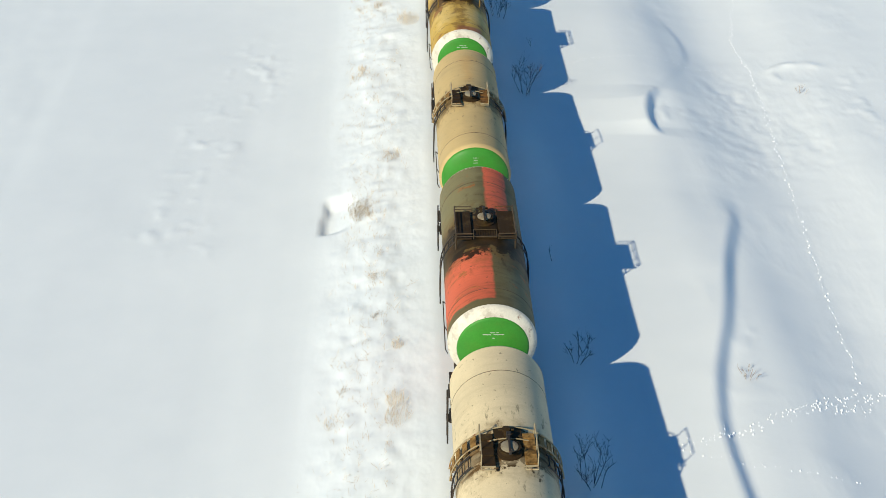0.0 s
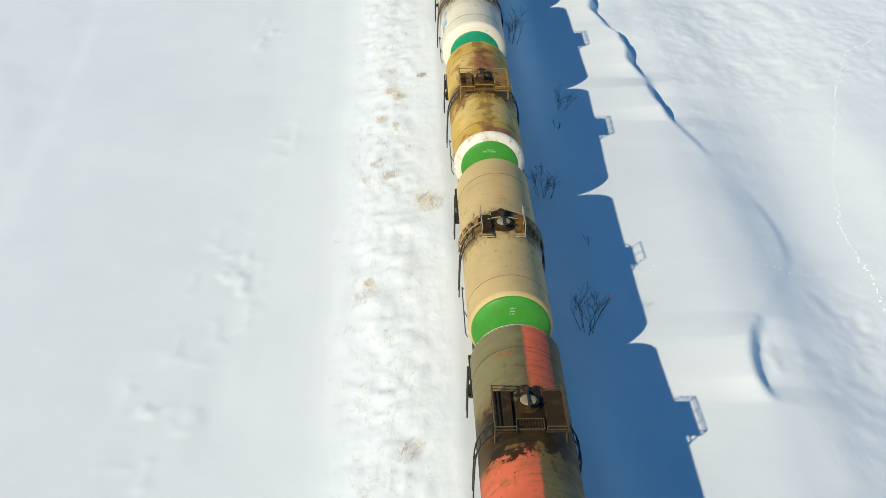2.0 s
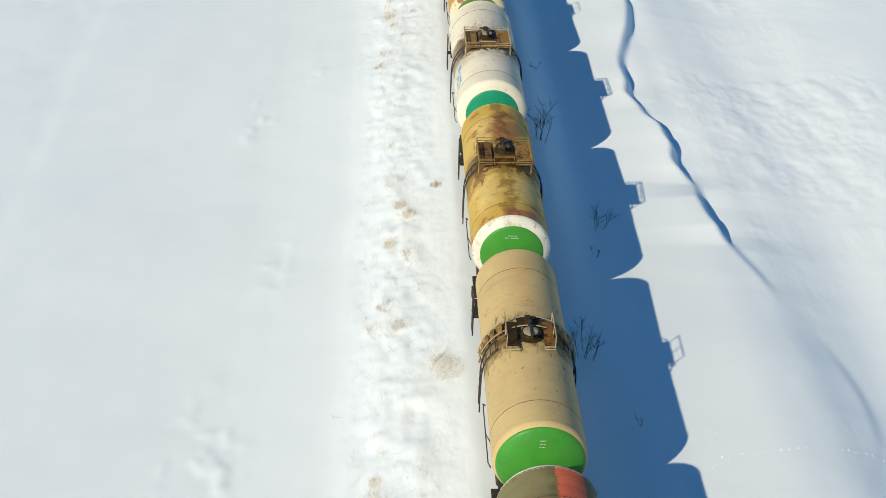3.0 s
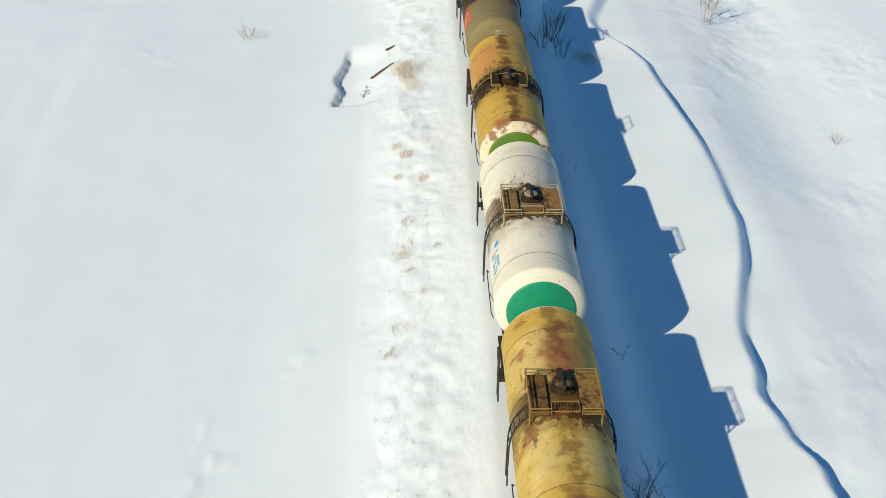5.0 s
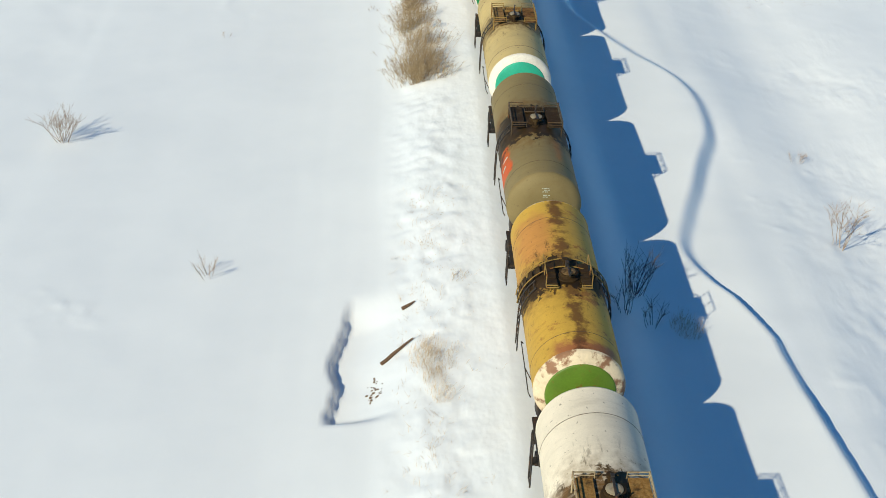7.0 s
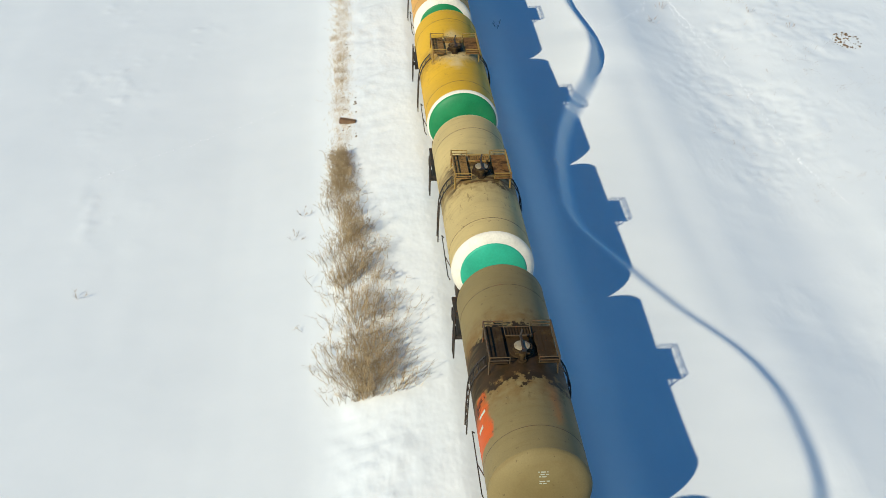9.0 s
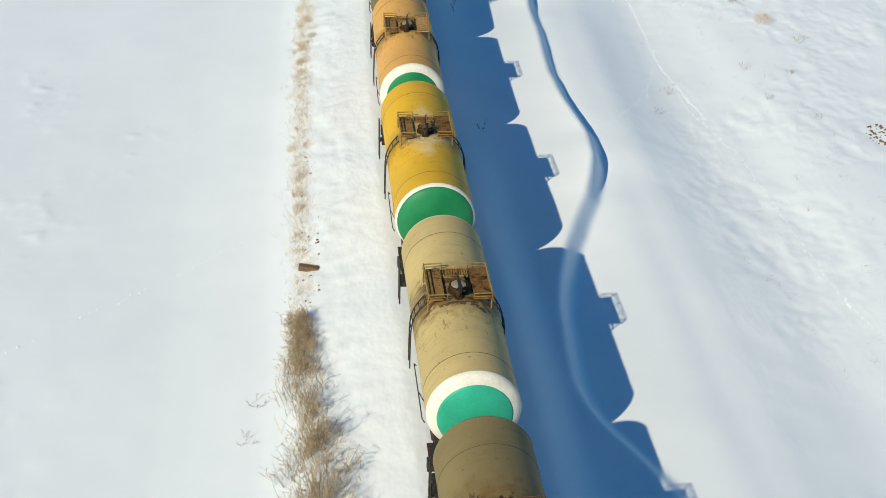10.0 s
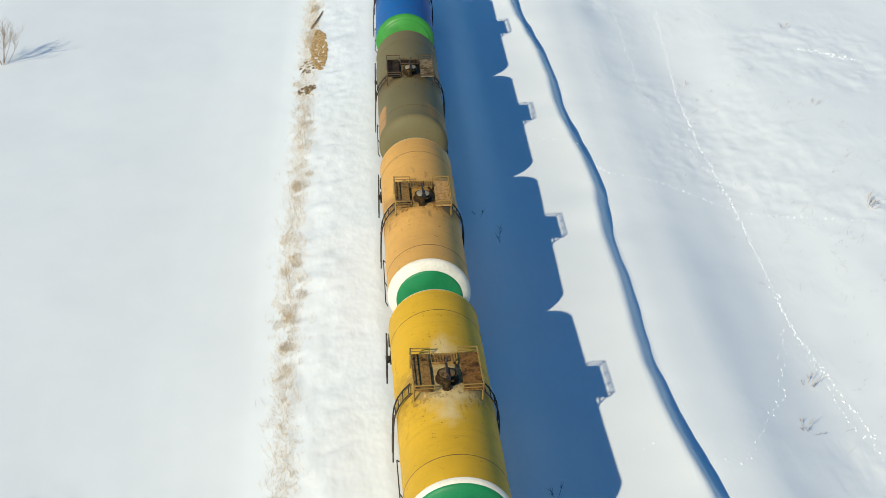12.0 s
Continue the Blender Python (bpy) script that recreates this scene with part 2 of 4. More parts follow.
MARK_RED = worn("red_marking", (0.6, 0.1, 0.03), 23.0, 0.5, 0.15)


# ---- mesh helpers ----
def part(name, bm, material, parent=None, label="", smooth=False):
    """Links a bmesh as one mesh object, under a thing or a part."""
    me = bpy.data.meshes.new(name)
    bm.normal_update()
    bm.to_mesh(me)
    bm.free()
    for m in material if isinstance(material, (list, tuple)) else (material,):
        me.materials.append(m)
    if smooth:
        me.shade_smooth()
    ob = new(name, me)
    if parent:
        ob.parent = parent
    return tagged(ob, label)


def box(bm, x0, x1, y0, y1, z0, z1, bevel=0.0, m=None):
    got = bmesh.ops.create_cube(bm, size=1.0)["verts"]
    for v in got:
        v.co = ((x0 + x1) / 2 + v.co.x * (x1 - x0), (y0 + y1) / 2 + v.co.y * (y1 - y0), (z0 + z1) / 2 + v.co.z * (z1 - z0))
    if bevel:
        edges = list({e for v in got for e in v.link_edges})
        got = bmesh.ops.bevel(bm, geom=edges, offset=bevel, segments=1, affect="EDGES")["verts"]
    if m:
        bmesh.ops.transform(bm, matrix=m, verts=got)


def tube(bm, points, r, sides=6, r_end=None):
    """A round bar along points."""
    pts = [Vector(p) for p in points]
    rings = []
    for i, p in enumerate(pts):
        d = (pts[min(i + 1, len(pts) - 1)] - pts[max(i - 1, 0)]).normalized()
        u = d.orthogonal().normalized() if not rings else (u - d * u.dot(d)).normalized()
        w = d.cross(u)
        rr = r if r_end is None else r + (r_end - r) * i / (len(pts) - 1)
        rings.append([bm.verts.new(p + (u * math.cos(a) + w * math.sin(a)) * rr) for a in (math.tau * k / sides for k in range(sides))])
    for a, b in zip(rings, rings[1:]):
        for k in range(sides):
            bm.faces.new((a[k], a[(k + 1) % sides], b[(k + 1) % sides], b[k]))
    bm.faces.new(rings[0][::-1]), bm.faces.new(rings[-1])


def lathe(bm, profile, sides, axis="Y", centre=(0, 0, 0), inwards=False):
    """Turns a profile of (radius, along) round an axis through centre."""
    c = Vector(centre)
    rings = []
    for r, h in profile:
        ring = []
        for k in range(1 if r < 1e-5 else sides):
            a = math.tau * k / sides
            p = {"Y": (r * math.sin(a), h, r * math.cos(a)), "Z": (r * math.cos(a), r * math.sin(a), h), "X": (h, r * math.cos(a), r * math.sin(a))}[axis]
            ring.append(bm.verts.new(c + Vector(p)))
        rings.append(ring)
    for a, b in zip(rings, rings[1:]):
        for k in range(sides):
            q = [a[k % len(a)], a[(k + 1) % len(a)], b[(k + 1) % len(b)], b[k % len(b)]]
            q = [v for i, v in enumerate(q) if v not in q[:i]]
            if len(q) > 2:
                bm.faces.new(q[::-1] if inwards else q)
    bmesh.ops.recalc_face_normals(bm, faces=bm.faces)


# ---- ground ----
TRACK = [(-100, -0.02), (0, -0.02), (20, 0.03), (40, -0.02), (60, -0.06), (80, -0.18), (100, -0.44), (120, -0.70), (140, -0.99), (160, -1.10), (180, -0.63), (200, 0.24), (220, 1.11), (240, 2.0), (360, 6.8)]


def track_x(y):
    """How far the curving track lies beside the line x = 0."""
    a = np.array(TRACK)
    return sum(np.interp(np.asarray(y, float) + d, a[:, 0], a[:, 1]) for d in (-12, -6, 0, 6, 12)) / 5


DRIFT = [(-30, 9.0), (8, 8.0), (11.5, 8.45), (14.6, 9.65), (18.5, 10.4), (20.7, 11.0), (24, 12.0), (27.8, 11.6), (30.5, 9.5), (32.6, 9.3), (34.2, 9.5), (36, 10.25), (38, 11.3), (41.5, 13.0), (44.3, 13.3),
         (47, 12.8), (51.4, 11.1), (54, 10.5), (56.5, 9.8), (57.8, 9.7), (59.3, 10.0), (61, 9.7), (62.8, 9.1), (65.4, 9.27), (69, 8.55), (71.1, 7.95), (73, 7.83), (77, 8.4), (79.5, 9.27),
         (82.2, 9.72), (85.3, 9.8), (89.5, 9.7), (93, 9.35), (96.5, 8.8), (99.7, 8.6), (101.8, 8.3), (102.8, 8.5), (103.7, 7.5), (105.6, 6.8), (107.4, 5.75), (108.6, 5.75), (110.7, 6.4), (114, 7.4),
         (118.3, 8.8), (121, 9.4), (123.4, 9.6), (126, 9.1), (128, 8.4), (130.2, 6.95), (132.8, 5.85), (135.2, 4.8), (137.2, 3.65), (139.6, 3.5), (144.4, 3.95), (148.5, 5.0), (151.7, 6.25),
         (154.6, 7.4), (158, 7.85), (163, 7.4), (166.7, 7.17), (172.5, 7.5), (177.2, 7.66), (182, 8.2), (186, 8.0), (191, 7.85), (198, 8.0), (204, 7.4), (300, 9.0)]
DRIFT_HIGH = [(-30, 0.2), (8, 0.22), (18, 0.24), (22, 0.15), (25, 0.0), (30.8, 0.0), (32, 0.26), (34.5, 0.26), (36.4, 0.02), (40, 0.02), (42, 0.05), (44.5, 0.06), (46.5, 0.03), (48.5, 0.0), (51, 0.01), (52, 0.07), (54.5, 0.07), (56, 0.3), (58.8, 0.3), (60.4, 0.08), (62, 0.3), (66, 0.34), (68.5, 0.2), (72, 0.32), (78, 0.28),
              (90, 0.21), (104, 0.28), (110, 0.22), (120, 0.32), (124, 0.2), (134, 0.16), (140, 0.28), (150, 0.55), (160, 0.48), (172, 0.4), (200, 0.36), (300, 0.3)]
BANK = [(-3000, -1.6), (-40, -1.6), (-12, -1.5), (-8, -1.35), (-6, -1.0), (-4.6, -0.52), (-3.4, -0.28), (-2.2, -0.08), (-1.3, 0.08), (-0.95, -0.14), (1.6, -0.18),
        (2.6, -0.35), (4, -0.75), (5.5, -0.95), (7, -1.0), (9.5, -1.06), (11.5, -1.35), (13, -1.8), (14.8, -2.22), (16, -2.3), (18, -2.2), (20, -1.95), (23, -1.75), (30, -1.65), (60, -1.6), (3000, -1.6)]


# how far the snow between the bank and the drift lies above or below its usual level
SWELL = [(-20, -0.1), (7, -0.15), (12, 0.05), (22, 0.0), (28, -0.2), (34, 0.2), (42, 0.2), (48, 0.08), (52, -0.06), (56, -0.25), (62, -0.48), (68, -0.45), (74, -0.52), (79, -0.32), (86, -0.25), (92, 0.0), (97, -0.05),
         (101, -0.3), (110, -0.4), (115, -0.45), (120, -0.25), (125, 0.0), (130, -0.4), (138, -0.5), (144, -0.5), (152, -0.3), (157, 0.0), (174, 0.0), (178, -0.18), (188, -0.33), (200, -0.3)]
LEE_WIDE = [(-30, 0.6), (8, 0.6), (22, 0.7), (30, 0.6), (52, 0.6), (104, 0.6), (111, 0.85), (150, 0.85), (185, 0.72), (300, 0.72)]
FIELD_EDGE = [(-3000, -20.8), (30, -21.2), (60, -21.6), (85, -22.6), (118, -23.6), (140, -24.2), (3000, -24.2)]
CRUST = ((-13.8, 23.5, 1.6, 2.6), (-11.4, 21.5, 0.8, 1.4), (-12.6, 30.5, 1.7, 5.0), (-10.4, 38.5, 1.0, 3.2), (-11.5, 41.0, 1.2, 3.0), (-11.6, 67.0, 0.9, 4.0), (-19.9, 102.6, 1.8, 2.0), (-9.6, 53.0, 0.8, 2.2),
         (-9.0, 73.5, 0.7, 2.6), (-16.5, 139.0, 1.6, 4.0), (-18.5, 152.0, 2.2, 5.0), (-15.0, 160.0, 1.4, 4.0), (-20.0, 166.0, 2.0, 4.0), (11.0, 34.3, 1.3, 2.6), (12.2, 60.0, 0.8, 4.0), (10.6, 70.0, 1.0, 4.0), (11.2, 97.0, 0.9, 4.0), (10.8, 113.0, 0.9, 4.5), (9.6, 13.0, 1.2, 3.0), (21.0, 36.0, 2.6, 5.0))


TABLES = {}


def fbm(X, Y, scale, octaves=4, gain=0.5, seed=0):
    """Smooth value noise on arrays, about -1 to 1."""
    out, amp, total = np.zeros(np.broadcast(X, Y).shape), 1.0, 0.0
    for o in range(octaves):
        key = seed * 17 + o
        if key not in TABLES:
            TABLES[key] = np.random.RandomState(key).uniform(-1, 1, (256, 256))
        table = TABLES[key]
        u, v = X / scale * 2**o + 31.7 * o, Y / scale * 2**o + 11.3 * o
        i, j = np.floor(u).astype(int), np.floor(v).astype(int)
        fu, fv = u - i, v - j
        fu, fv = fu * fu * (3 - 2 * fu), fv * fv * (3 - 2 * fv)
        at = lambda a, b: table[a % 256, b % 256]
        out = out + amp * ((at(i, j) * (1 - fu) + at(i + 1, j) * fu) * (1 - fv) + (at(i, j + 1) * (1 - fu) + at(i + 1, j + 1) * fu) * fv)
        total, amp = total + amp, amp * gain
    return out / total


def ease(v, lo, hi):
    t = np.clip((v - lo) / (hi - lo), 0, 1)
    return t * t * (3 - 2 * t)


def eased_interp(v, table):
    a = np.array(table)
    return np.interp(v, a[:, 0], a[:, 1])


def ground_height(X, Y):
    X, Y = np.asarray(X, float), np.asarray(Y, float)
    near = 1 - ease(np.abs(X), 60, 200)
    XR = X - track_x(Y) * near
    h = sum(eased_interp(XR + d * (1 + 4 * ease(-XR, 5, 9)) + 0.25 * fbm(X, Y, 6, 2, seed=9) * ease(np.abs(XR), 1.5, 3), BANK) for d in (-0.5, -0.25, 0, 0.25, 0.5)) / 5
    h = h + near * ((0.14 * fbm(X, Y, 16, 2, seed=1) + 0.022 * fbm(X, Y, 3.5, 3, seed=2)) * ease(np.abs(X), 3, 8))
    h = h + near * sum(eased_interp(Y + q, SWELL) for q in (-4, -2.7, -1.3, 0, 1.3, 2.7, 4)) / 7 * ease(XR, 2.6, 4.6) * (1 - ease(XR, 10, 15))
    # lumpy ploughed snow along the bank, calmer further on
    lump = ease(XR, -7.0, -4.6) * (1 - 0.75 * ease(XR, -3.6, -2.4)) * (1 - ease(XR, -2.0, -1.3))
    calm = 1 - 0.45 * ease(Y, 110, 150)
    h = h + lump * calm * (0.1 * fbm(X, Y * 0.6, 0.95, 4, 0.62, seed=3) + 0.05 * fbm(X, Y * 0.4, 2.6, 2, seed=4) + 0.09 * np.abs(fbm(X, Y * 0.65, 0.6, 2, seed=5)))
    h = h + lump * (1 - calm) * 0.2 * fbm(X * 0.5, Y * 1.0 - X * 0.5, 1.5, 3, 0.5, seed=14) * ease(XR, -5.2, -4.2)
    # a long low step across the field
    e = X - eased_interp(Y, FIELD_EDGE) - 0.5 * fbm(Y, Y * 0 + 5, 17, 2, seed=18)
    h = h + near * (0.03 * ease(e, -0.9, 0.3) - 0.03 * ease(e, 0.5, 6.0)) + near * 0.04 * ease(-e, 0.4, 1.6) * fbm(X, Y * 0.6, 2.2, 3, 0.55, seed=19)
    # clumps of broken crust in patches
    crust = sum(np.exp(-(((X - cx) / rx) ** 2 + ((Y - cy) / ry) ** 2)) for cx, cy, rx, ry in CRUST)
    h = h + np.clip(crust, 0, 1) * (0.1 * np.clip(fbm(X, Y * 0.7, 0.7, 2, 0.5, seed=16) - 0.16, 0, 1) + 0.02 * fbm(X, Y * 0.6, 1.6, 2, seed=24))
    # wind ripples on the far slope
    h = h + near * ease(X, 10, 14) * (0.17 * fbm(X * 1.1, Y * 0.3, 7, 2, seed=6) + 0.075 * fbm(X * 1.6, Y * 0.9, 1.5, 4, 0.6, seed=7) * ease(fbm(X, Y, 8, 2, seed=17), 0.0, 0.3))
    h = h + near * ease(-X, 8, 12) * 0.016 * fbm(X * 2.0, Y * 0.35, 4, 3, seed=8)
    # wind-cut drift with a steep lee side
    a = eased_interp(Y, DRIFT_HIGH) * (1 + 0.35 * fbm(Y, Y * 0 + 3, 4, 2, seed=10))
    d = X - sum(eased_interp(Y + q, DRIFT) for q in (-1.6, -0.8, 0, 0.8, 1.6)) / 5 - (0.13 + 0.3 * ease(Y, 48, 53) * (1 - ease(Y, 70, 76))) * fbm(Y, Y * 0 + 7, 2.6, 2, seed=11)
    rise = np.where(d < 0, np.exp(-np.clip(-d, 0, 50) / 2.0), 0)
    lee = eased_interp(Y, LEE_WIDE)
    drop = np.where(d >= 0, 1 - ease(d, 0.0, lee) * (1 + 0.75 * np.exp(-np.clip(d - lee, 0, 50) / 2.2)), 0)
    h = h + a * np.where(d < 0, rise, drop) * 1.0
    # hollows scoured beside the bank
    for x0, y0, y1, wide, deep in ((-8.95, 95.6, 104.0, 3.3, 0.42), (-6.85, 21.4, 24.8, 1.9, 0.32)):
        e = X - x0 - 0.06 * (Y - y0) - 0.1 * np.sin((Y - y0) * 1.1) - 0.25 * fbm(Y, Y * 0 + 1, 1.6, 3, seed=12)
        win = ease(Y, y0 - 0.2, y0 + 0.5) * (1 - ease(Y, y1 - 0.3 * (y1 - y0), y1))
        h = h - deep * win * ease(e, 0.0, 0.35) * (1 - ease(e, 0.5, wide))
    # a crescent of piled snow round a hollow on the slope
    r = np.hypot((X - 19.3) / 1.15, Y - 40.2)
    h = h + (0.07 + 0.08 * fbm(X, Y, 0.9, 2, seed=25)) * np.exp(-((r - 1.25) / 0.3) ** 2) * ease(Y - 0.5 * (X - 19.3), 39.4, 41.0) - 0.04 * np.exp(-(r / 0.9) ** 2)
    return h


def build_ground():
    def graded(lo, hi, step):
        mid = np.arange(lo, hi + step / 2, step)
        out = np.cumsum(step * 1.35 ** np.arange(1, 30))
        out = out[out < 2600]
        return np.concatenate([(lo - out)[::-1], mid, hi + out])
    out = np.cumsum(0.4 * 1.35 ** np.arange(1, 25))
    out = out[out < 2500]
    xs = np.concatenate([(-36 - out)[::-1], np.arange(-36, -26, 0.3), np.arange(-26, -15, 0.19), np.arange(-15, 32, 0.16), 32 + out])
    ys = graded(-6, 214, 0.15)
    X, Y = np.meshgrid(xs, ys, indexing="ij")
    Z = ground_height(X, Y)
    nx, ny = X.shape
    co = np.stack([X, Y, Z], -1).reshape(-1, 3)
    idx = np.arange(nx * ny).reshape(nx, ny)
    quads = np.stack([idx[:-1, :-1], idx[1:, :-1], idx[1:, 1:], idx[:-1, 1:]], -1).reshape(-1, 4)
    me = bpy.data.meshes.new("ground")
    me.vertices.add(len(co)), me.loops.add(quads.size), me.polygons.add(len(quads))
    me.vertices.foreach_set("co", co.ravel())
    me.loops.foreach_set("vertex_index", quads.ravel().astype(np.int32))
    me.polygons.foreach_set("loop_start", np.arange(0, quads.size, 4, dtype=np.int32))
    me.update(calc_edges=True)
    me.materials.append(SNOW)
    me.shade_smooth()
    return tagged(new("ground", me), "wind-drifted snow field with a low railway bank", "snow", kind="structure")


LEVEL_X, LEVEL_Y = np.arange(-32, 34, 0.2), np.arange(-10, 216, 0.2)
LEVELS = ground_height(*np.meshgrid(LEVEL_X, LEVEL_Y, indexing="ij"))


def level(x, y):
    """The snow's height at a place, from a fine grid of heights."""
    u = min(max((x + 32) / 0.2, 0), len(LEVEL_X) - 1.001)
    v = min(max((y + 10) / 0.2, 0), len(LEVEL_Y) - 1.001)
    i, j = int(u), int(v)
    a, b = u - i, v - j
    return float((LEVELS[i, j] * (1 - a) + LEVELS[i + 1, j] * a) * (1 - b) + (LEVELS[i, j + 1] * (1 - a) + LEVELS[i + 1, j + 1] * a) * b)


build_ground()


def build_rails():
    for side in (-0.79, 0.79):
        bm = bmesh.new()
        prof = [(-0.07, -0.19), (0.07, -0.19), (0.07, -0.16), (0.012, -0.15), (0.012, -0.04), (0.036, -0.035), (0.036, -0.004), (0.03, 0.0), (-0.03, 0.0), (-0.036, -0.004), (-0.036, -0.035),
                (-0.012, -0.04), (-0.012, -0.15), (-0.07, -0.16)]
        last = None
        for y in range(-80, 331, 5):
            row = [bm.verts.new((float(track_x(y)) + side + a, y, b)) for a, b in prof]
            if last:
                for k in range(len(row)):
                    bm.faces.new((last[k], last[(k + 1) % len(row)], row[(k + 1) % len(row)], row[k]))
            last = row
        bmesh.ops.recalc_face_normals(bm, faces=bm.faces)
        tagged(part("rail", bm, RAIL_STEEL), "worn steel rail half sunk in snow", "rail", "rails of the track", "structure")


build_rails()


# ---- tank cars ----
PITCH, DISH = 12.02, 0.5
HALF, FAR = 4.76, 4.98                                # the shell's reach backwards and forwards of the hatch


def dish_y(r, radius, half=None):
    return (half or HALF) + DISH * max(0.0, 1 - (r / radius) ** 2.3) ** 0.55


def tank_head(car, radius, zc, sign, rim, disc, r_disc):
    """A dished end, and the painted disc on it."""
    half = FAR if sign > 0 else HALF
    bm = bmesh.new()
    prof = [(radius, half - 0.05)] + [(radius * k, dish_y(radius * k, radius, half)) for k in (1.0, 0.995, 0.98, 0.955, 0.92, 0.87, 0.8, 0.7, 0.55, 0.38, 0.2, 0)]
    lathe(bm, [(r, sign * h) for r, h in prof], 56, "Y", (0, 0, zc))
    head = part("tank_end", bm, rim, car, smooth=True)
    if disc:
        bm = bmesh.new()
        rr = [r_disc * k for k in (1.0, 0.94, 0.86, 0.75, 0.6, 0.4, 0.2, 0)]
        lathe(bm, [(r_disc, sign * dish_y(r_disc, radius, half))] + [(r, sign * (dish_y(r, radius, half) + 0.006)) for r in rr], 56, "Y", (0, 0, zc))
        part("end_disc", bm, disc, head, "painted green end disc", smooth=True)
    return head


def end_writing(car, radius, zc, lines, material=None):
    """Plain bars where small writing stands on the end facing backwards."""
    for x0, x1, z, h in lines:
        bm = bmesh.new()
        steps = 8
        row = []
        for k in range(steps + 1):
            x = x0 + (x1 - x0) * k / steps
            row.append([bm.verts.new((x, -dish_y(math.hypot(x, zz - zc), radius) - 0.012, zz)) for zz in (z - h / 2, z + h / 2)])
        for k in range(steps):
            if (k * 7 + int(z * 10)) % 5 != 3:
                bm.faces.new((row[k][0], row[k + 1][0], row[k + 1][1], row[k][1]))
        part("writing_bar", bm, material or MARK_WHITE, car, "unreadable line of white writing")


def arc_points(radius, zc, y, a0, a1, n):
    return [(radius * math.sin(a), y, zc + radius * math.cos(a)) for a in (a0 + (a1 - a0) * k / n for k in range(n + 1))]


def platform_wide(car, radius, zc, flip, deck_a, deck_b, bar, dy=0.0, lid=None):
    """Two wide decks with rails, a hatch with a barred lid, a valve box and a grating."""
    s = -1 if flip else 1
    top = zc + radius
    zd = top + 0.03
    Y = lambda a: dy + 0.2 + s * a
    for x0, x1, mat in ((-1.06, -0.5, deck_a), (0.48, 1.06, deck_b)):
        bm = bmesh.new()
        y0, y1 = sorted((Y(-0.98), Y(0.98)))
        box(bm, x0, x1, y0, y1, zd - 0.02, zd + 0.02, 0.006)
        for k in range(3):
            box(bm, x0, x1, y0 + 0.3 + k * 0.65, y0 + 0.36 + k * 0.65, zd - 0.09, zd - 0.02)
        deck = part("deck", bm, mat, car, "oil-stained walkway deck")
        bm = bmesh.new()
        for k in range(4):
            xx = x0 + (x1 - x0) * (k + 0.5) / 4
            tube(bm, [(xx, y0 + 0.06, zd + 0.021), (xx, y1 - 0.06, zd + 0.021)], 0.007, 4)
        part("deck_rib", bm, mat, deck)
        # legs down onto the shell
        xo = x0 if x0 < 0 else x1
        for yy in (y0 + 0.1, y1 - 0.1):
            bm = bmesh.new()
            zt = zc + math.sqrt(max(0.05, radius**2 - xo**2)) - 0.02
            tube(bm, [(xo, yy, zt), (xo, yy, zd)], 0.03, 5)
            part("deck_leg", bm, bar, car)
    # side rails
    zr = top + 0.27
    for xo in (-1.07, 1.07):
        bm = bmesh.new()
        ya, yb = Y(-0.98), Y(0.98)
        tube(bm, [(xo, ya, zd), (xo, ya, zr), (xo, yb, zr), (xo, yb, zd)], 0.022, 6)
        tube(bm, [(xo, ya, zd + 0.13), (xo, yb, zd + 0.13)], 0.016, 5)
        for k in (0.33, 0.66):
            tube(bm, [(xo, ya + (yb - ya) * k, zd), (xo, ya + (yb - ya) * k, zr)], 0.018, 5)
        part("side_rail", bm, bar, car, "bent tubular hand rail")
        for ye in (ya, yb):
            xi = xo * 0.42
            bm = bmesh.new()
            tube(bm, [(xo, ye, zr - 0.02), (xi, ye, zr - 0.02), (xi, ye, zd)], 0.02, 6)
            tube(bm, [(xo, ye, zd + 0.1), (xi, ye, zd + 0.1)], 0.016, 5)
            part("end_rail", bm, bar, car)
    hatch(car, top, Y(0.32), s, lid)
    bm = bmesh.new()
    y0, y1 = sorted((Y(-0.9), Y(-0.42)))
    box(bm, -0.42, 0.4, y0, y1, zd - 0.02, zd + 0.02, 0.005)
    for k in range(9):
        box(bm, -0.4 + k * 0.09, -0.37 + k * 0.09, y0, y1, zd + 0.02, zd + 0.045)
    part("grating", bm, deck_a, car, "small oil-stained foot grating")
    bm = bmesh.new()
    for a, b in (((-0.42, y0), (0.4, y0)), ((0.4, y0), (0.4, y1)), ((0.4, y1), (-0.42, y1)), ((-0.42, y1), (-0.42, y0))):
        tube(bm, [(*a, zd + 0.06), (*b, zd + 0.06)], 0.02, 5)
    part("grating_frame", bm, bar, car)
    valve(car, top, -0.05, Y(0.82), bar)


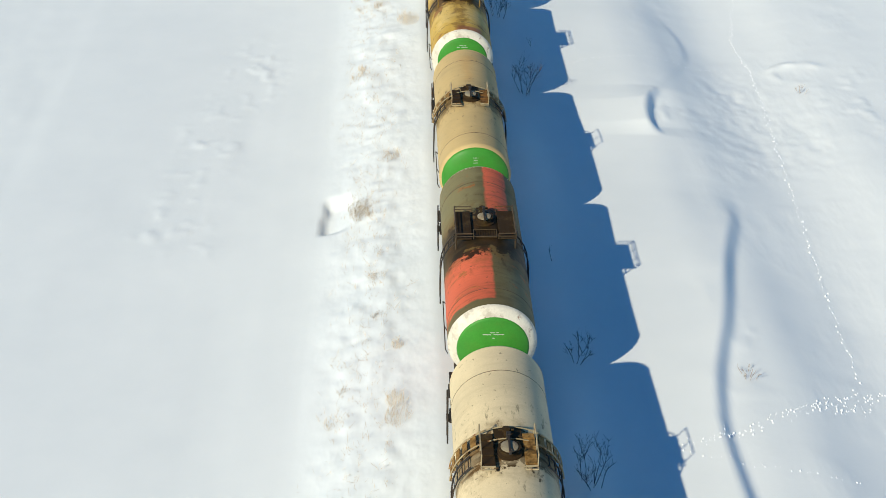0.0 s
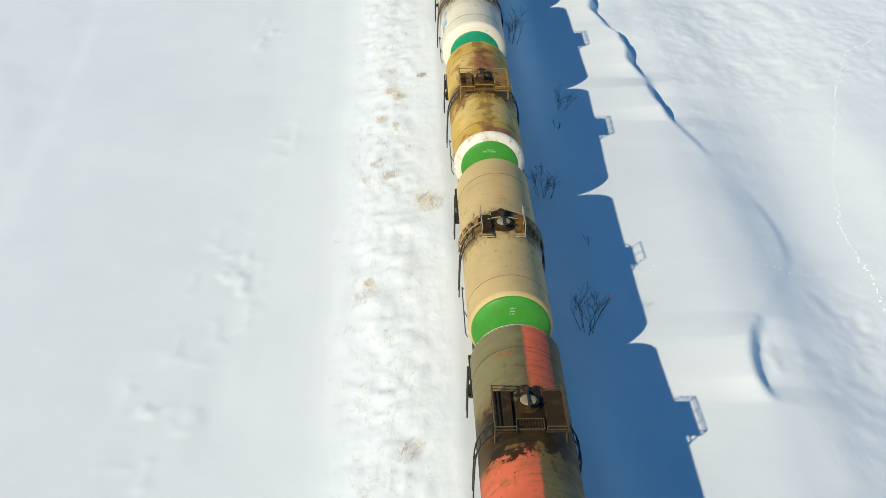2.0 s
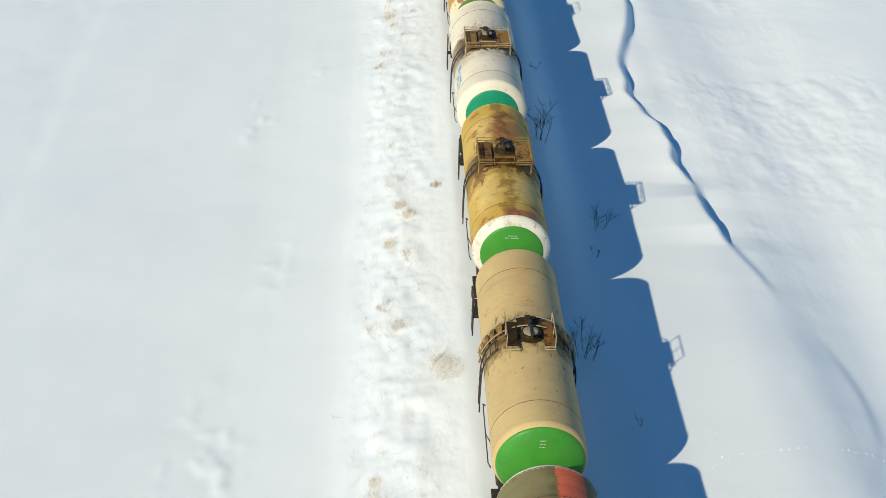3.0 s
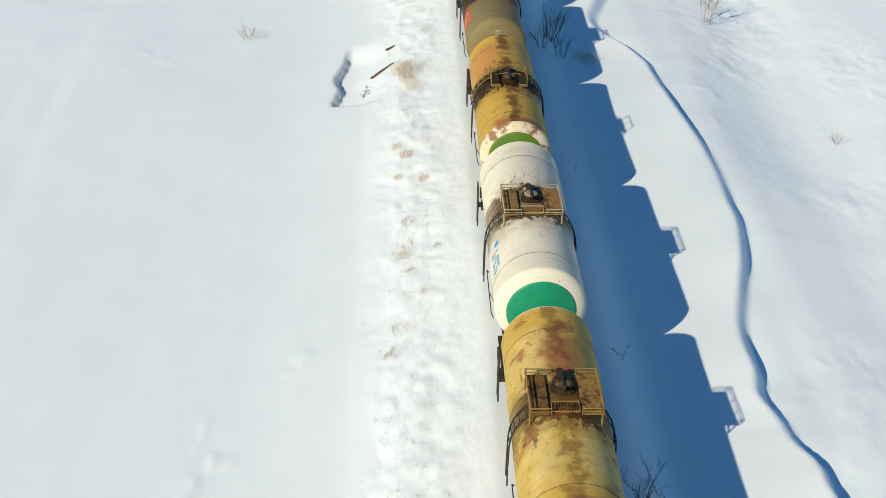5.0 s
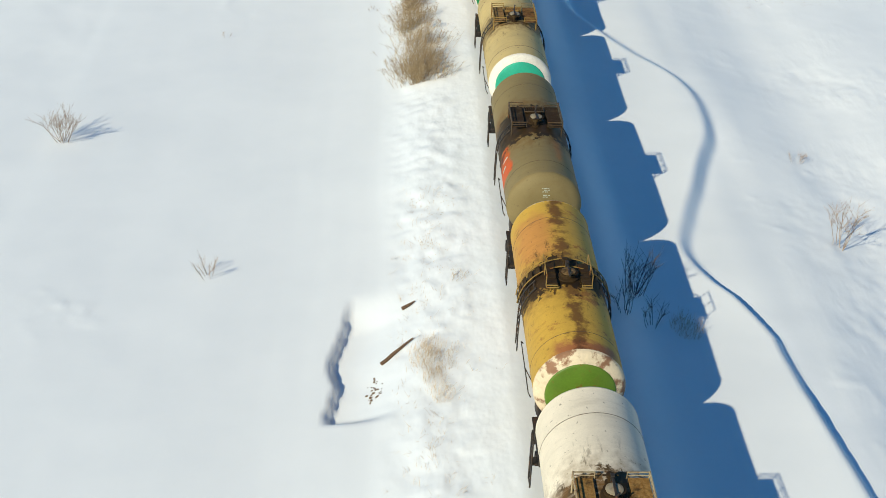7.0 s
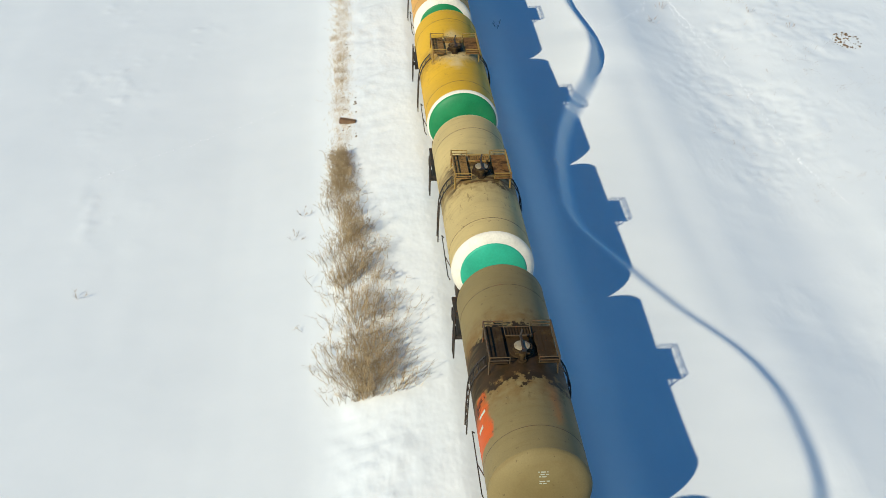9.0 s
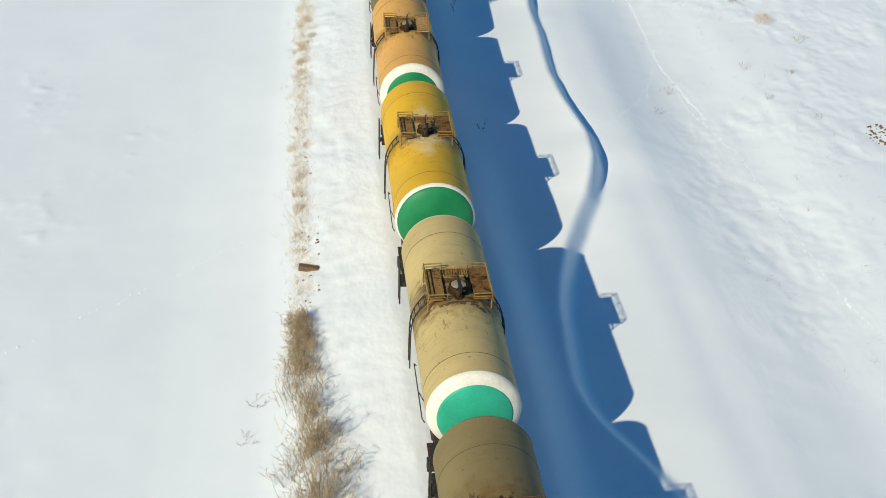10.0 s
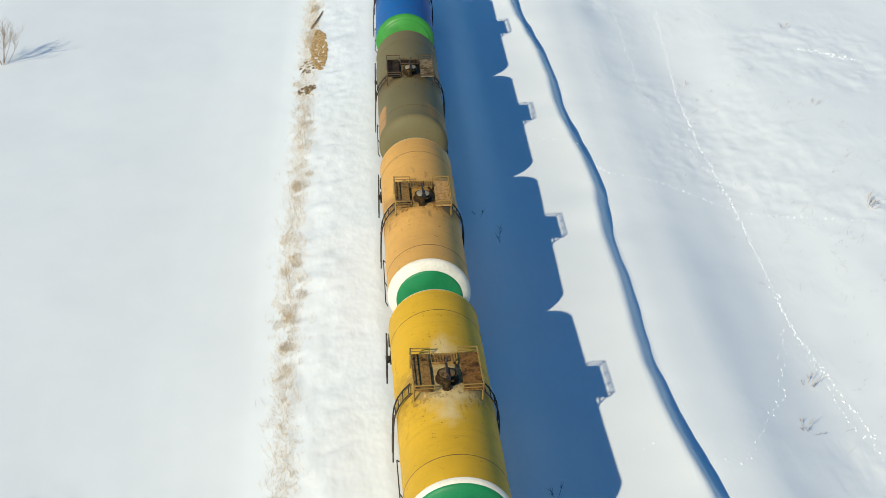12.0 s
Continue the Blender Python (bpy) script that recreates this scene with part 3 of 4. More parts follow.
def hatch(car, top, y, s, lid, r=0.27):
    bm = bmesh.new()
    lathe(bm, [(r + 0.1, -0.12), (r + 0.1, 0.02), (r, 0.05), (r, 0.16), (r + 0.05, 0.16), (r + 0.05, 0.2), (0, 0.2)], 24, "Z", (0, y, top))
    neck = part("hatch", bm, DECK_OILY, car, "oil-blackened filling hatch")
    bm = bmesh.new()
    lathe(bm, [(r - 0.02, 0.2), (r - 0.02, 0.235), (r * 0.6, 0.265), (0, 0.275)], 24, "Z", (0, y, top))
    part("hatch_lid", bm, lid, neck, "pale steel hatch lid" if lid == LID else "grimy brown hatch lid")
    bm = bmesh.new()
    box(bm, -0.035, 0.035, y - 0.44, y + 0.44, top + 0.27, top + 0.33, 0.01)
    box(bm, -0.06, 0.06, y + s * 0.36, y + s * 0.5, top + 0.05, top + 0.36, 0.01)
    tube(bm, [(0, y - s * 0.4, top + 0.3), (0.05, y - s * 0.48, top + 0.5)], 0.03, 6)
    part("lid_bar", bm, IRON, neck, "dark clamping bar across the lid")


def valve(car, top, x, y, bar):
    bm = bmesh.new()
    lathe(bm, [(0.14, -0.06), (0.14, 0.05), (0.07, 0.06), (0.07, 0.22), (0.12, 0.23), (0.12, 0.32), (0, 0.34)], 14, "Z", (x, y, top))
    tube(bm, [(x - 0.22, y, top + 0.27), (x + 0.22, y, top + 0.27)], 0.03, 6)
    part("safety_valve", bm, DECK_OILY, car, "dark safety valve")


def platform_small(car, radius, zc, flip, deck_a, deck_b, bar, dy=0.0, lid=None):
    """Two small decks beside the hatch, with steps bent round the shell."""
    s = -1 if flip else 1
    top = zc + radius
    zd = top + 0.05
    for x0, x1, mat in ((-0.82, -0.42, deck_a), (0.42, 0.76, deck_b)):
        bm = bmesh.new()
        box(bm, x0, x1, dy - 0.78, dy + 0.62, zd - 0.02, zd + 0.02, 0.006)
        for k in range(4):
            box(bm, x0, x1, dy - 0.7 + k * 0.36, dy - 0.66 + k * 0.36, zd + 0.02, zd + 0.04)
        part("deck", bm, mat, car, "oil-stained walkway deck")
        bm = bmesh.new()
        tube(bm, [(x0, dy - 0.8, zd + 0.02), (x1, dy - 0.8, zd + 0.02), (x1, dy - 0.92, zd + 0.0), (x0, dy - 0.92, zd + 0.0), (x0, dy - 0.8, zd + 0.02)], 0.025, 6)
        part("foot_bar", bm, bar, car, "pale foot bar")
        xo = x0 if x0 < 0 else x1
        bm = bmesh.new()
        tube(bm, [(xo, dy - 0.75, zd), (xo, dy - 0.75, zd + 0.4), (xo, dy + 0.6, zd + 0.4), (xo, dy + 0.6, zd)], 0.02, 6)
        tube(bm, [(xo, dy - 0.1, zd), (xo, dy - 0.1, zd + 0.4)], 0.016, 5)
        part("side_rail", bm, bar, car)
    hatch(car, top, dy - 0.12, s, lid)
    valve(car, top, -0.05, dy + 0.55, bar)
    bm = bmesh.new()
    box(bm, -0.4, 0.4, dy + 0.46, dy + 0.92, zd - 0.02, zd + 0.03, 0.008)
    part("cross_deck", bm, deck_a, car)
    for y0 in (dy + 0.3, dy + 0.82):
        bm = bmesh.new()
        pts = arc_points(radius + 0.16, zc, y0, -1.5, 1.5, 26)
        tube(bm, pts, 0.022, 6)
        part("hoop", bm, bar, car, "rail bent round the shell")
    for a in [-1.45 + 0.2 * k for k in range(5)] + [0.65 + 0.2 * k for k in range(5)]:
        bm = bmesh.new()
        p, q = Vector((math.sin(a), 0, math.cos(a))), Vector((math.cos(a), 0, -math.sin(a)))
        box(bm, -0.1, 0.1, dy + 0.3, dy + 0.82, 0.1, 0.13, 0.0, Matrix.Translation((0, 0, zc)) @ Matrix(((q.x, 0, p.x, p.x * radius), (0, 1, 0, 0), (q.z, 0, p.z, p.z * radius), (0, 0, 0, 1))))
        part("step", bm, DECK_TAN if bar == BAR_PALE else deck_a, car)


def ladders(car, radius, zc, bar, dy=0.0):
    """Ladders down both flanks, and the thin rail along the sides."""
    for side in (-1, 1):
        bm = bmesh.new()
        x = side * (radius + 0.12)
        for yy in (dy - 0.24, dy + 0.24):
            pts = [(side * math.sin(a) * (radius + 0.1), yy, zc + math.cos(a) * (radius + 0.1)) for a in (0.75, 0.95, 1.15, 1.35, 1.55)]
            tube(bm, pts + [(x, yy, zc - 0.8), (x, yy, 1.15)], 0.025, 6)
        part("ladder_rail", bm, bar, car, "dark side ladder stile")
        for k in range(9):
            a = 0.8 + k * 0.17
            p = (side * math.sin(a) * (radius + 0.1), zc + math.cos(a) * (radius + 0.1)) if a < 1.57 else (x, zc - (a - 1.57) * 1.7)
            bm = bmesh.new()
            tube(bm, [(p[0], dy - 0.24, p[1]), (p[0], dy + 0.24, p[1])], 0.018, 5)
            part("ladder_rung", bm, bar, car)


def underframe(car, radius):
    bm = bmesh.new()
    box(bm, -0.32, 0.32, -5.55, 5.55, 0.95, 1.28, 0.02)
    part("centre_sill", bm, IRON, car, "dark steel centre sill")
    for s in (-1, 1):
        bm = bmesh.new()
        box(bm, -1.5, 1.5, s * 5.4 - 0.14, s * 5.4 + 0.14, 0.9, 1.32, 0.02)
        part("end_sill", bm, IRON, car)
        # plate added to stop sunlight leaking through the gap between two cars
        bm = bmesh.new()
        box(bm, -1.45, 1.45, min(s * 4.7, s * 5.86), max(s * 4.7, s * 5.86), 1.33, 1.4, 0.015)
        part("light_block_plate", bm, IRON, car, "dark plate added above the coupler to block low sunlight")
        bm = bmesh.new()
        tube(bm, [(0.7, s * 5.7, 1.4), (0.7, s * 5.7, 2.25)], 0.03, 6)
        lathe(bm, [(0.18, -0.02), (0.22, 0.0), (0.18, 0.02)], 14, "Y", (0.7, s * 5.74, 2.1))
        part("brake_wheel", bm, IRON, car, "dark hand brake wheel on its post")
        bm = bmesh.new()
        box(bm, -0.12, 0.12, min(s * 5.5, s * 6.0), max(s * 5.5, s * 6.0), 0.95, 1.15, 0.03)
        part("coupler", bm, IRON, car, "rusty automatic coupler")
        bm = bmesh.new()
        box(bm, -1.25, 1.25, s * 3.95 - 0.32, s * 3.95 + 0.32, 1.05, 1.75, 0.06)
        part("saddle", bm, IRON, car)
    # steps with a grab rail at the leading end of the left flank
    x0 = -radius - 0.07
    bm = bmesh.new()
    box(bm, x0 - 0.04, x0 + 0.2, 4.8, 5.2, 1.32, 1.36, 0.01)
    for yy in (4.78, 5.22):
        tube(bm, [(x0, yy, 0.45), (x0, yy, 2.3)], 0.028, 6)
    for zz in (0.5, 0.8, 1.1, 1.7, 2.3):
        tube(bm, [(x0, 4.78, zz), (x0, 5.22, zz)], 0.022, 5)
    part("end_step", bm, IRON, car, "dark end step with grab rail")
    for side in (-1, 1):
        x = side * (radius + 0.05)
        bm = bmesh.new()
        tube(bm, [(x - side * 0.08, -4.2, 1.8), (x, -4.1, 1.92), (x, -1.2, 1.95), (x - side * 0.08, -1.1, 1.8)], 0.02, 6)
        tube(bm, [(x, -2.7, 1.92), (x - side * 0.25, -2.7, 1.4)], 0.018, 5)
        part("flank_rail", bm, IRON, car, "dark rail along the flank")


WHEELS = []


def bogies(car):
    for s in (-1, 1):
        y = s * 3.9
        for side in (-1, 1):
            bm = bmesh.new()
            x = side * 1.02
            box(bm, x - 0.09, x + 0.09, y - 1.15, y + 1.15, 0.62, 0.82, 0.03)
            box(bm, x - 0.1, x + 0.1, y - 0.4, y + 0.4, 0.3, 0.62, 0.04)
            for q in (-0.925, 0.925):
                box(bm, x - 0.11, x + 0.11, y + q - 0.16, y + q + 0.16, 0.34, 0.64, 0.03)
            part("bogie_frame", bm, IRON, car)
        bm = bmesh.new()
        box(bm, -1.0, 1.0, y - 0.2, y + 0.2, 0.6, 0.9, 0.03)
        part("bolster", bm, IRON, car)
        for q in (-0.925, 0.925):
            bm = bmesh.new()
            lathe(bm, [(0.08, -1.05), (0.08, -0.85), (0.475, -0.85), (0.475, -0.73), (0.5, -0.725), (0.5, -0.7), (0.4, -0.7), (0.1, -0.76), (0.09, 0.76), (0.4, 0.7),
                       (0.5, 0.7), (0.5, 0.725), (0.475, 0.73), (0.475, 0.85), (0.08, 0.85), (0.08, 1.05)], 24, "X")
            w = part("wheelset", bm, WHEEL_STEEL, car, "worn steel wheelset")
            w.location = (0, y + q, 0.475)
            WHEELS.append((w, y + q))


def tank_car(paint, label, radius=1.5, wide=True, flip=False, rim=None, disc=None, r_disc=1.15, decks=(None, None), bar=None, dy=0.0, seams=(-3.75, 3.75), lid=None):
    zc = 2.65
    car = tagged(new("tank_car"), label, "tank car", "cars of the oil train")
    bm = bmesh.new()
    lathe(bm, [(radius, -HALF), (radius, -2.4), (radius, 0), (radius, 2.4), (radius, FAR)], 72, "Y", (0, 0, zc))
    part("tank_shell", bm, paint, car, smooth=True)
    for y in seams:
        bm = bmesh.new()
        lathe(bm, [(radius - 0.01, y - 0.016), (radius + 0.006, y - 0.008), (radius + 0.006, y + 0.008), (radius - 0.01, y + 0.016)], 72, "Y", (0, 0, zc))
        part("weld_seam", bm, BAR_DARK if y else paint, car, "rusty weld seam", smooth=True)
    for s in (-1, 1):
        bm = bmesh.new()
        half = FAR if s > 0 else HALF
        lathe(bm, [(radius - 0.01, s * (half - 0.04)), (radius + 0.007, s * (half - 0.025)), (radius + 0.007, s * (half + 0.0)), (radius - 0.02, s * (half + 0.03))], 72, "Y", (0, 0, zc))
        part("head_seam", bm, paint if s > 0 else rim or paint, car, smooth=True)
        tank_head(car, radius, zc, s, rim or paint, disc, r_disc)
    bar = bar or BAR_DARK
    (platform_wide if wide else platform_small)(car, radius, zc, flip, decks[0] or DECK_OILY, decks[1] or DECK_OILY, bar, dy, lid or LID)
    ladders(car, radius, zc, IRON, dy - 0.1)
    underframe(car, radius)
    bogies(car)
    return car


RED = (0.66, 0.14, 0.07)
CARS = [
    tank_car(tank_paint("cream_tank_paint", (0.72, 0.58, 0.36), 1, 0.75, 0.8, 0.0, 0.1, oil_y=0.15), "cream tank car with oil stains round its hatch", wide=False, bar=BAR_PALE, decks=(DECK_OILY, DECK_TAN)),
    tank_car(tank_paint("olive_red_tank_paint", (0.15, 0.122, 0.055), 2, 1.0, 1.5, 0.1, 0.45, patches=(((0.215, 0.185, 0.09), -2, -0.1, 1.6, 6, 1.2), ((0.215, 0.185, 0.09), 0.5, 2, -4.6, -2.6, 1.2), (RED, -2, 0.12, -4.3, -1.1, 0.25), (RED, 0.15, 0.98, 1.3, 6, 0.25)), spot_colour=(0.06, 0.045, 0.025), oil_colour=OIL),
             "olive and red painted tank car with green white-rimmed end", wide=True, rim=WHITE_RIM, disc=GREEN, r_disc=1.21, bar=BAR_DARK, dy=0.2),
    tank_car(tank_paint("beige_tank_paint", (0.56, 0.4, 0.185), 3, 0.7, 0.75, 0.0, 0.16, patches=(((0.55, 0.36, 0.15), -0.25, 0.3, 1.5, 4.2, 1.0),), oil_y=-0.1), "beige tank car with a green end", wide=False, disc=GREEN, r_disc=1.38, bar=BAR_PALE, decks=(DECK_OILY, DECK_BROWN), dy=-0.3, radius=1.47),
    tank_car(tank_paint("rusty_yellow_tank_paint", (0.55, 0.345, 0.07), 4, 0.9, 1.1, 0.3, 0.2, top=0.55, patches=(((0.36, 0.16, 0.055), -0.6, 0.75, 1.4, 3.5, 1.1), ((0.66, 0.47, 0.17), -1.2, -0.5, -3.6, 3.8, 1.4), ((0.66, 0.47, 0.17), 0.3, 1.2, -3.4, -1.4, 1.4), ((0.4, 0.17, 0.07), -0.3, 0.95, -6, -4.25, 0.7))), "rust-blotched yellow tank car with green white-rimmed end", wide=True, flip=False, rim=WHITE_RIM, disc=GREEN, r_disc=1.21, bar=BAR_YELLOW, decks=(DECK_BROWN, DECK_TAN), lid=LID_DARK),
    tank_car(tank_paint("white_tank_paint", (0.76, 0.67, 0.52), 5, 0.8, 1.35, 0.0, 0.15), "off-white tank car with a sea-green end disc", radius=1.6, wide=True, disc=TEAL_DEEP, r_disc=1.22, bar=BAR_PALE, decks=(DECK_TAN, DECK_TAN), dy=-0.38),
    tank_car(tank_paint("golden_tank_paint", (0.55, 0.33, 0.055), 6, 1.3, 1.0, 0.22, 0.2, top=0.85, patches=(((0.5, 0.23, 0.06), -1.5, -0.25, 1.2, 4.2, 1.2), ((0.34, 0.13, 0.05), -0.9, 1.1, -6, -4.2, 0.8)), oil_colour=OIL, oil_y=-0.1), "golden yellow tank car with a black oily waist", wide=False, rim=WHITE_RUSTY, disc=GREEN_OLIVE, r_disc=1.16, bar=BAR_YELLOW, dy=-0.3, lid=LID_DARK),
    tank_car(tank_paint("olive_tank_paint", (0.23, 0.175, 0.078), 7, 1.3, 1.6, 0.0, 0.25, patches=(((0.6, 0.1, 0.02), -2, -1.22, -3.4, -1.2, 0.3), ((0.4, 0.17, 0.05), 0.6, 0.85, -3.3, -1.7, 0.8)), oil_colour=OIL), "grey-olive tank car with a red side mark", wide=True, flip=True, bar=BAR_DARK),
    tank_car(tank_paint("sand_tank_paint", (0.54, 0.405, 0.175), 8, 0.75, 1.1, 0.0, 0.18), "sand-coloured tank car with teal white-rimmed end", wide=True, flip=True, rim=WHITE_CLEAN, disc=TEAL, r_disc=1.2, bar=BAR_YELLOW, decks=(DECK_TAN, DECK_BROWN)),
    tank_car(tank_paint("yellow_tank_paint", (0.67, 0.385, 0.03), 9, 0.4, 0.9, 0.0, 0.16, pale=(0.72, 0.55, 0.28)), "yellow tank car with a wholly green end", radius=1.56, wide=True, flip=True, rim=WHITE_CLEAN, disc=GREEN_DARK, r_disc=1.49, bar=BAR_YELLOW, decks=(DECK_TAN, DECK_BROWN), lid=LID_DARK),
    tank_car(tank_paint("apricot_tank_paint", (0.67, 0.36, 0.1), 10, 0.45, 0.95, 0.0, 0.14), "apricot tank car with green white-rimmed end", wide=True, flip=True, rim=WHITE_CLEAN, disc=GREEN_DARK, r_disc=1.2, bar=BAR_YELLOW, decks=(DECK_TAN, DECK_ORANGE), dy=-0.15),
    tank_car(tank_paint("moss_tank_paint", (0.17, 0.142, 0.07), 11, 0.5, 0.9, 0.0, 0.2, patches=(((0.45, 0.25, 0.1), -2, -1.2, -4.5, -2.6, 0.4), ((0.36, 0.2, 0.07), 0.6, 1.6, -4.6, -3.4, 0.8))), "moss-grey tank car with faded apricot patches", wide=True, flip=True, bar=BAR_DARK, decks=(DECK_OILY, DECK_GREY)),
    tank_car(tank_paint("blue_tank_paint", (0.016, 0.125, 0.38), 12, 0.3, 0.9, 0.0, 0.15), "blue tank car with a bright green end", wide=True, rim=GREEN_BRIGHT, disc=GREEN_BRIGHT, r_disc=1.3, bar=BAR_DARK),
]


# ---- marks on the tanks ----
def shell_patch(car, radius, a0, a1, y0, y1, material, name, label, lift=0.006):
    """A thin painted patch that follows the shell between two angles from the crown (left is negative)."""
    bm = bmesh.new()
    n = 8
    rows = [[bm.verts.new((math.sin(a) * r, y, 2.65 + math.cos(a) * r)) for y in (y0, y1)] for r in (radius + lift,) for a in (a0 + (a1 - a0) * k / n for k in range(n + 1))]
    for p, q in zip(rows, rows[1:]):
        bm.faces.new((p[0], q[0], q[1], p[1]))
    return part(name, bm, material, car, label)


def tank_marks():
    end_writing(CARS[1], 1.5, 2.65, [(-0.36, 0.36, 3.28, 0.03), (-0.16, 0.18, 3.35, 0.028), (-0.05, 0.05, 3.15, 0.03)])
    end_writing(CARS[2], 1.5, 2.65, [(-0.1, 0.1, 3.66, 0.03), (-0.08, 0.08, 3.56, 0.03), (-0.1, 0.1, 3.46, 0.03)])
    end_writing(CARS[3], 1.5, 2.65, [(-0.3, 0.3, 3.42, 0.028), (-0.16, 0.16, 3.5, 0.026)])
    end_writing(CARS[6], 1.5, 2.65, [(-0.16, 0.12, 3.62, 0.03), (-0.1, 0.14, 3.55, 0.03), (-0.14, 0.1, 3.48, 0.03), (-0.16, 0.16, 3.34, 0.03), (-0.12, 0.08, 3.27, 0.03)])
    white = CARS[4]
    shell_patch(white, 1.6, -1.12, -0.96, -2.0, -1.72, MARK_BLUE, "emblem", "plain light blue emblem patch")
    for k, (a0, a1) in enumerate(((-1.28, -1.2), (-1.17, -1.12), (-1.09, -1.0))):
        for m in range(7):
            if (m + 2 * k) % 5 != 4:
                shell_patch(white, 1.6, a0, a1, -3.5 + m * 0.19, -3.38 + m * 0.19, MARK_BLUE, "writing_bar", "unreadable light blue side writing")
    shell_patch(CARS[0], 1.5, -0.45, -0.2, -2.5, -2.2, MARK_BLUE, "paint_mark", "smeared light blue paint mark")
    shell_patch(CARS[0], 1.5, -0.12, 0.02, -2.52, -2.36, MARK_BLUE, "paint_mark", "smeared light blue paint mark")
    for a0, a1, y0, y1 in ((-1.3, -1.05, -2.1, -1.98), (-1.42, -1.2, -2.6, -2.45)):
        shell_patch(CARS[6], 1.5, a0, a1, y0, y1, MARK_WHITE, "writing_bar", "unreadable white side writing")


tank_marks()


# ---- plants and litter ----
rnd = random.Random(7)


def blade(bm, base, tip, width, bend=0.0):
    """A thin three-sided straw from base to tip."""
    b, t = Vector(base), Vector(tip)
    mid = (b + t) / 2 + Vector((rnd.uniform(-1, 1), rnd.uniform(-1, 1), 0.3)) * bend
    tube(bm, [b, mid, t], width, 3, width * 0.35)


def branch(bm, start, way, length, r, depth):
    pts, p, d = [start], start.copy(), way.normalized()
    for _ in range(3):
        d = (d + Vector((rnd.gauss(0, 0.13), rnd.gauss(0, 0.13), 0.06))).normalized()
        p = p + d * length / 3
        pts.append(p.copy())
    tube(bm, pts, r, 4 if depth > 1 else 3, r * 0.45)
    if depth > 0:
        for k in range(rnd.randint(4, 6)):
            f = rnd.uniform(0.25, 0.95)
            q = pts[1].lerp(pts[3], f)
            side = Vector((rnd.gauss(0, 1), rnd.gauss(0, 1), rnd.uniform(-0.1, 0.6))).normalized()
            branch(bm, q, d * 0.9 + side * 0.75, length * rnd.uniform(0.35, 0.6), r * 0.55, depth - 1)


def shrub(x, y, high, stems, spread, material, label, depth=2, sink=0.05):
    bm = bmesh.new()
    for k in range(stems):
        a = math.tau * (k + rnd.random() * 0.7) / stems
        off = Vector((math.cos(a), math.sin(a), 0))
        way = off * spread * rnd.uniform(0.4, 1.0) + Vector((0, 0, 1))
        branch(bm, off * 0.06 * min(stems, 6) * rnd.random(), way, high * rnd.uniform(0.65, 1.0), 0.007 + 0.0055 * high, depth)
    ob = part("shrub", bm, material)
    ob.location = (x, y, level(x, y) - sink)
    return tagged(ob, label, "shrub", "bare shrubs in the snow")


def shaded_shrubs():
    for x, y, h, n, sp, d in ((3.1, 4.3, 1.7, 8, 0.5, 2),
                              (3.4, 11.1, 1.2, 6, 0.6, 2),
                              (2.7, 45.0, 1.5, 8, 0.4, 2),
                              (4.3, 41.2, 0.7, 2, 0.6, 1),
                              (3.2, 18.1, 1.0, 1, 0.3, 1),
                              (3.4, 34.6, 2.0, 7, 0.4, 2),
                              (4.6, 55.7, 1.2, 6, 0.35, 2),
                              (2.6, 63.0, 2.0, 6, 0.3, 2),
                              (3.4, 103.9, 2.3, 18, 0.45, 1),
                              (2.7, 102.0, 1.7, 9, 0.45, 1),
                              (3.8, 101.7, 1.5, 8, 0.4, 1),
                              (3.0, 87.0, 1.1, 1, 0.5, 0),
                              (3.1, 72.1, 0.6, 4, 1.3, 1),
                              (3.0, 175.8, 1.1, 2, 0.6, 1),
                              (2.3, 177.7, 0.5, 3, 0.6, 1),
                              (2.7, 159.2, 0.5, 4, 0.9, 1),
                              (4.2, 53.0, 0.6, 4, 0.6, 1)):
        shrub(x, y, h * 0.78, n, sp, TWIG_SHADED, "leafless shrub in shaded snow, its colour darkened for the shade", d)


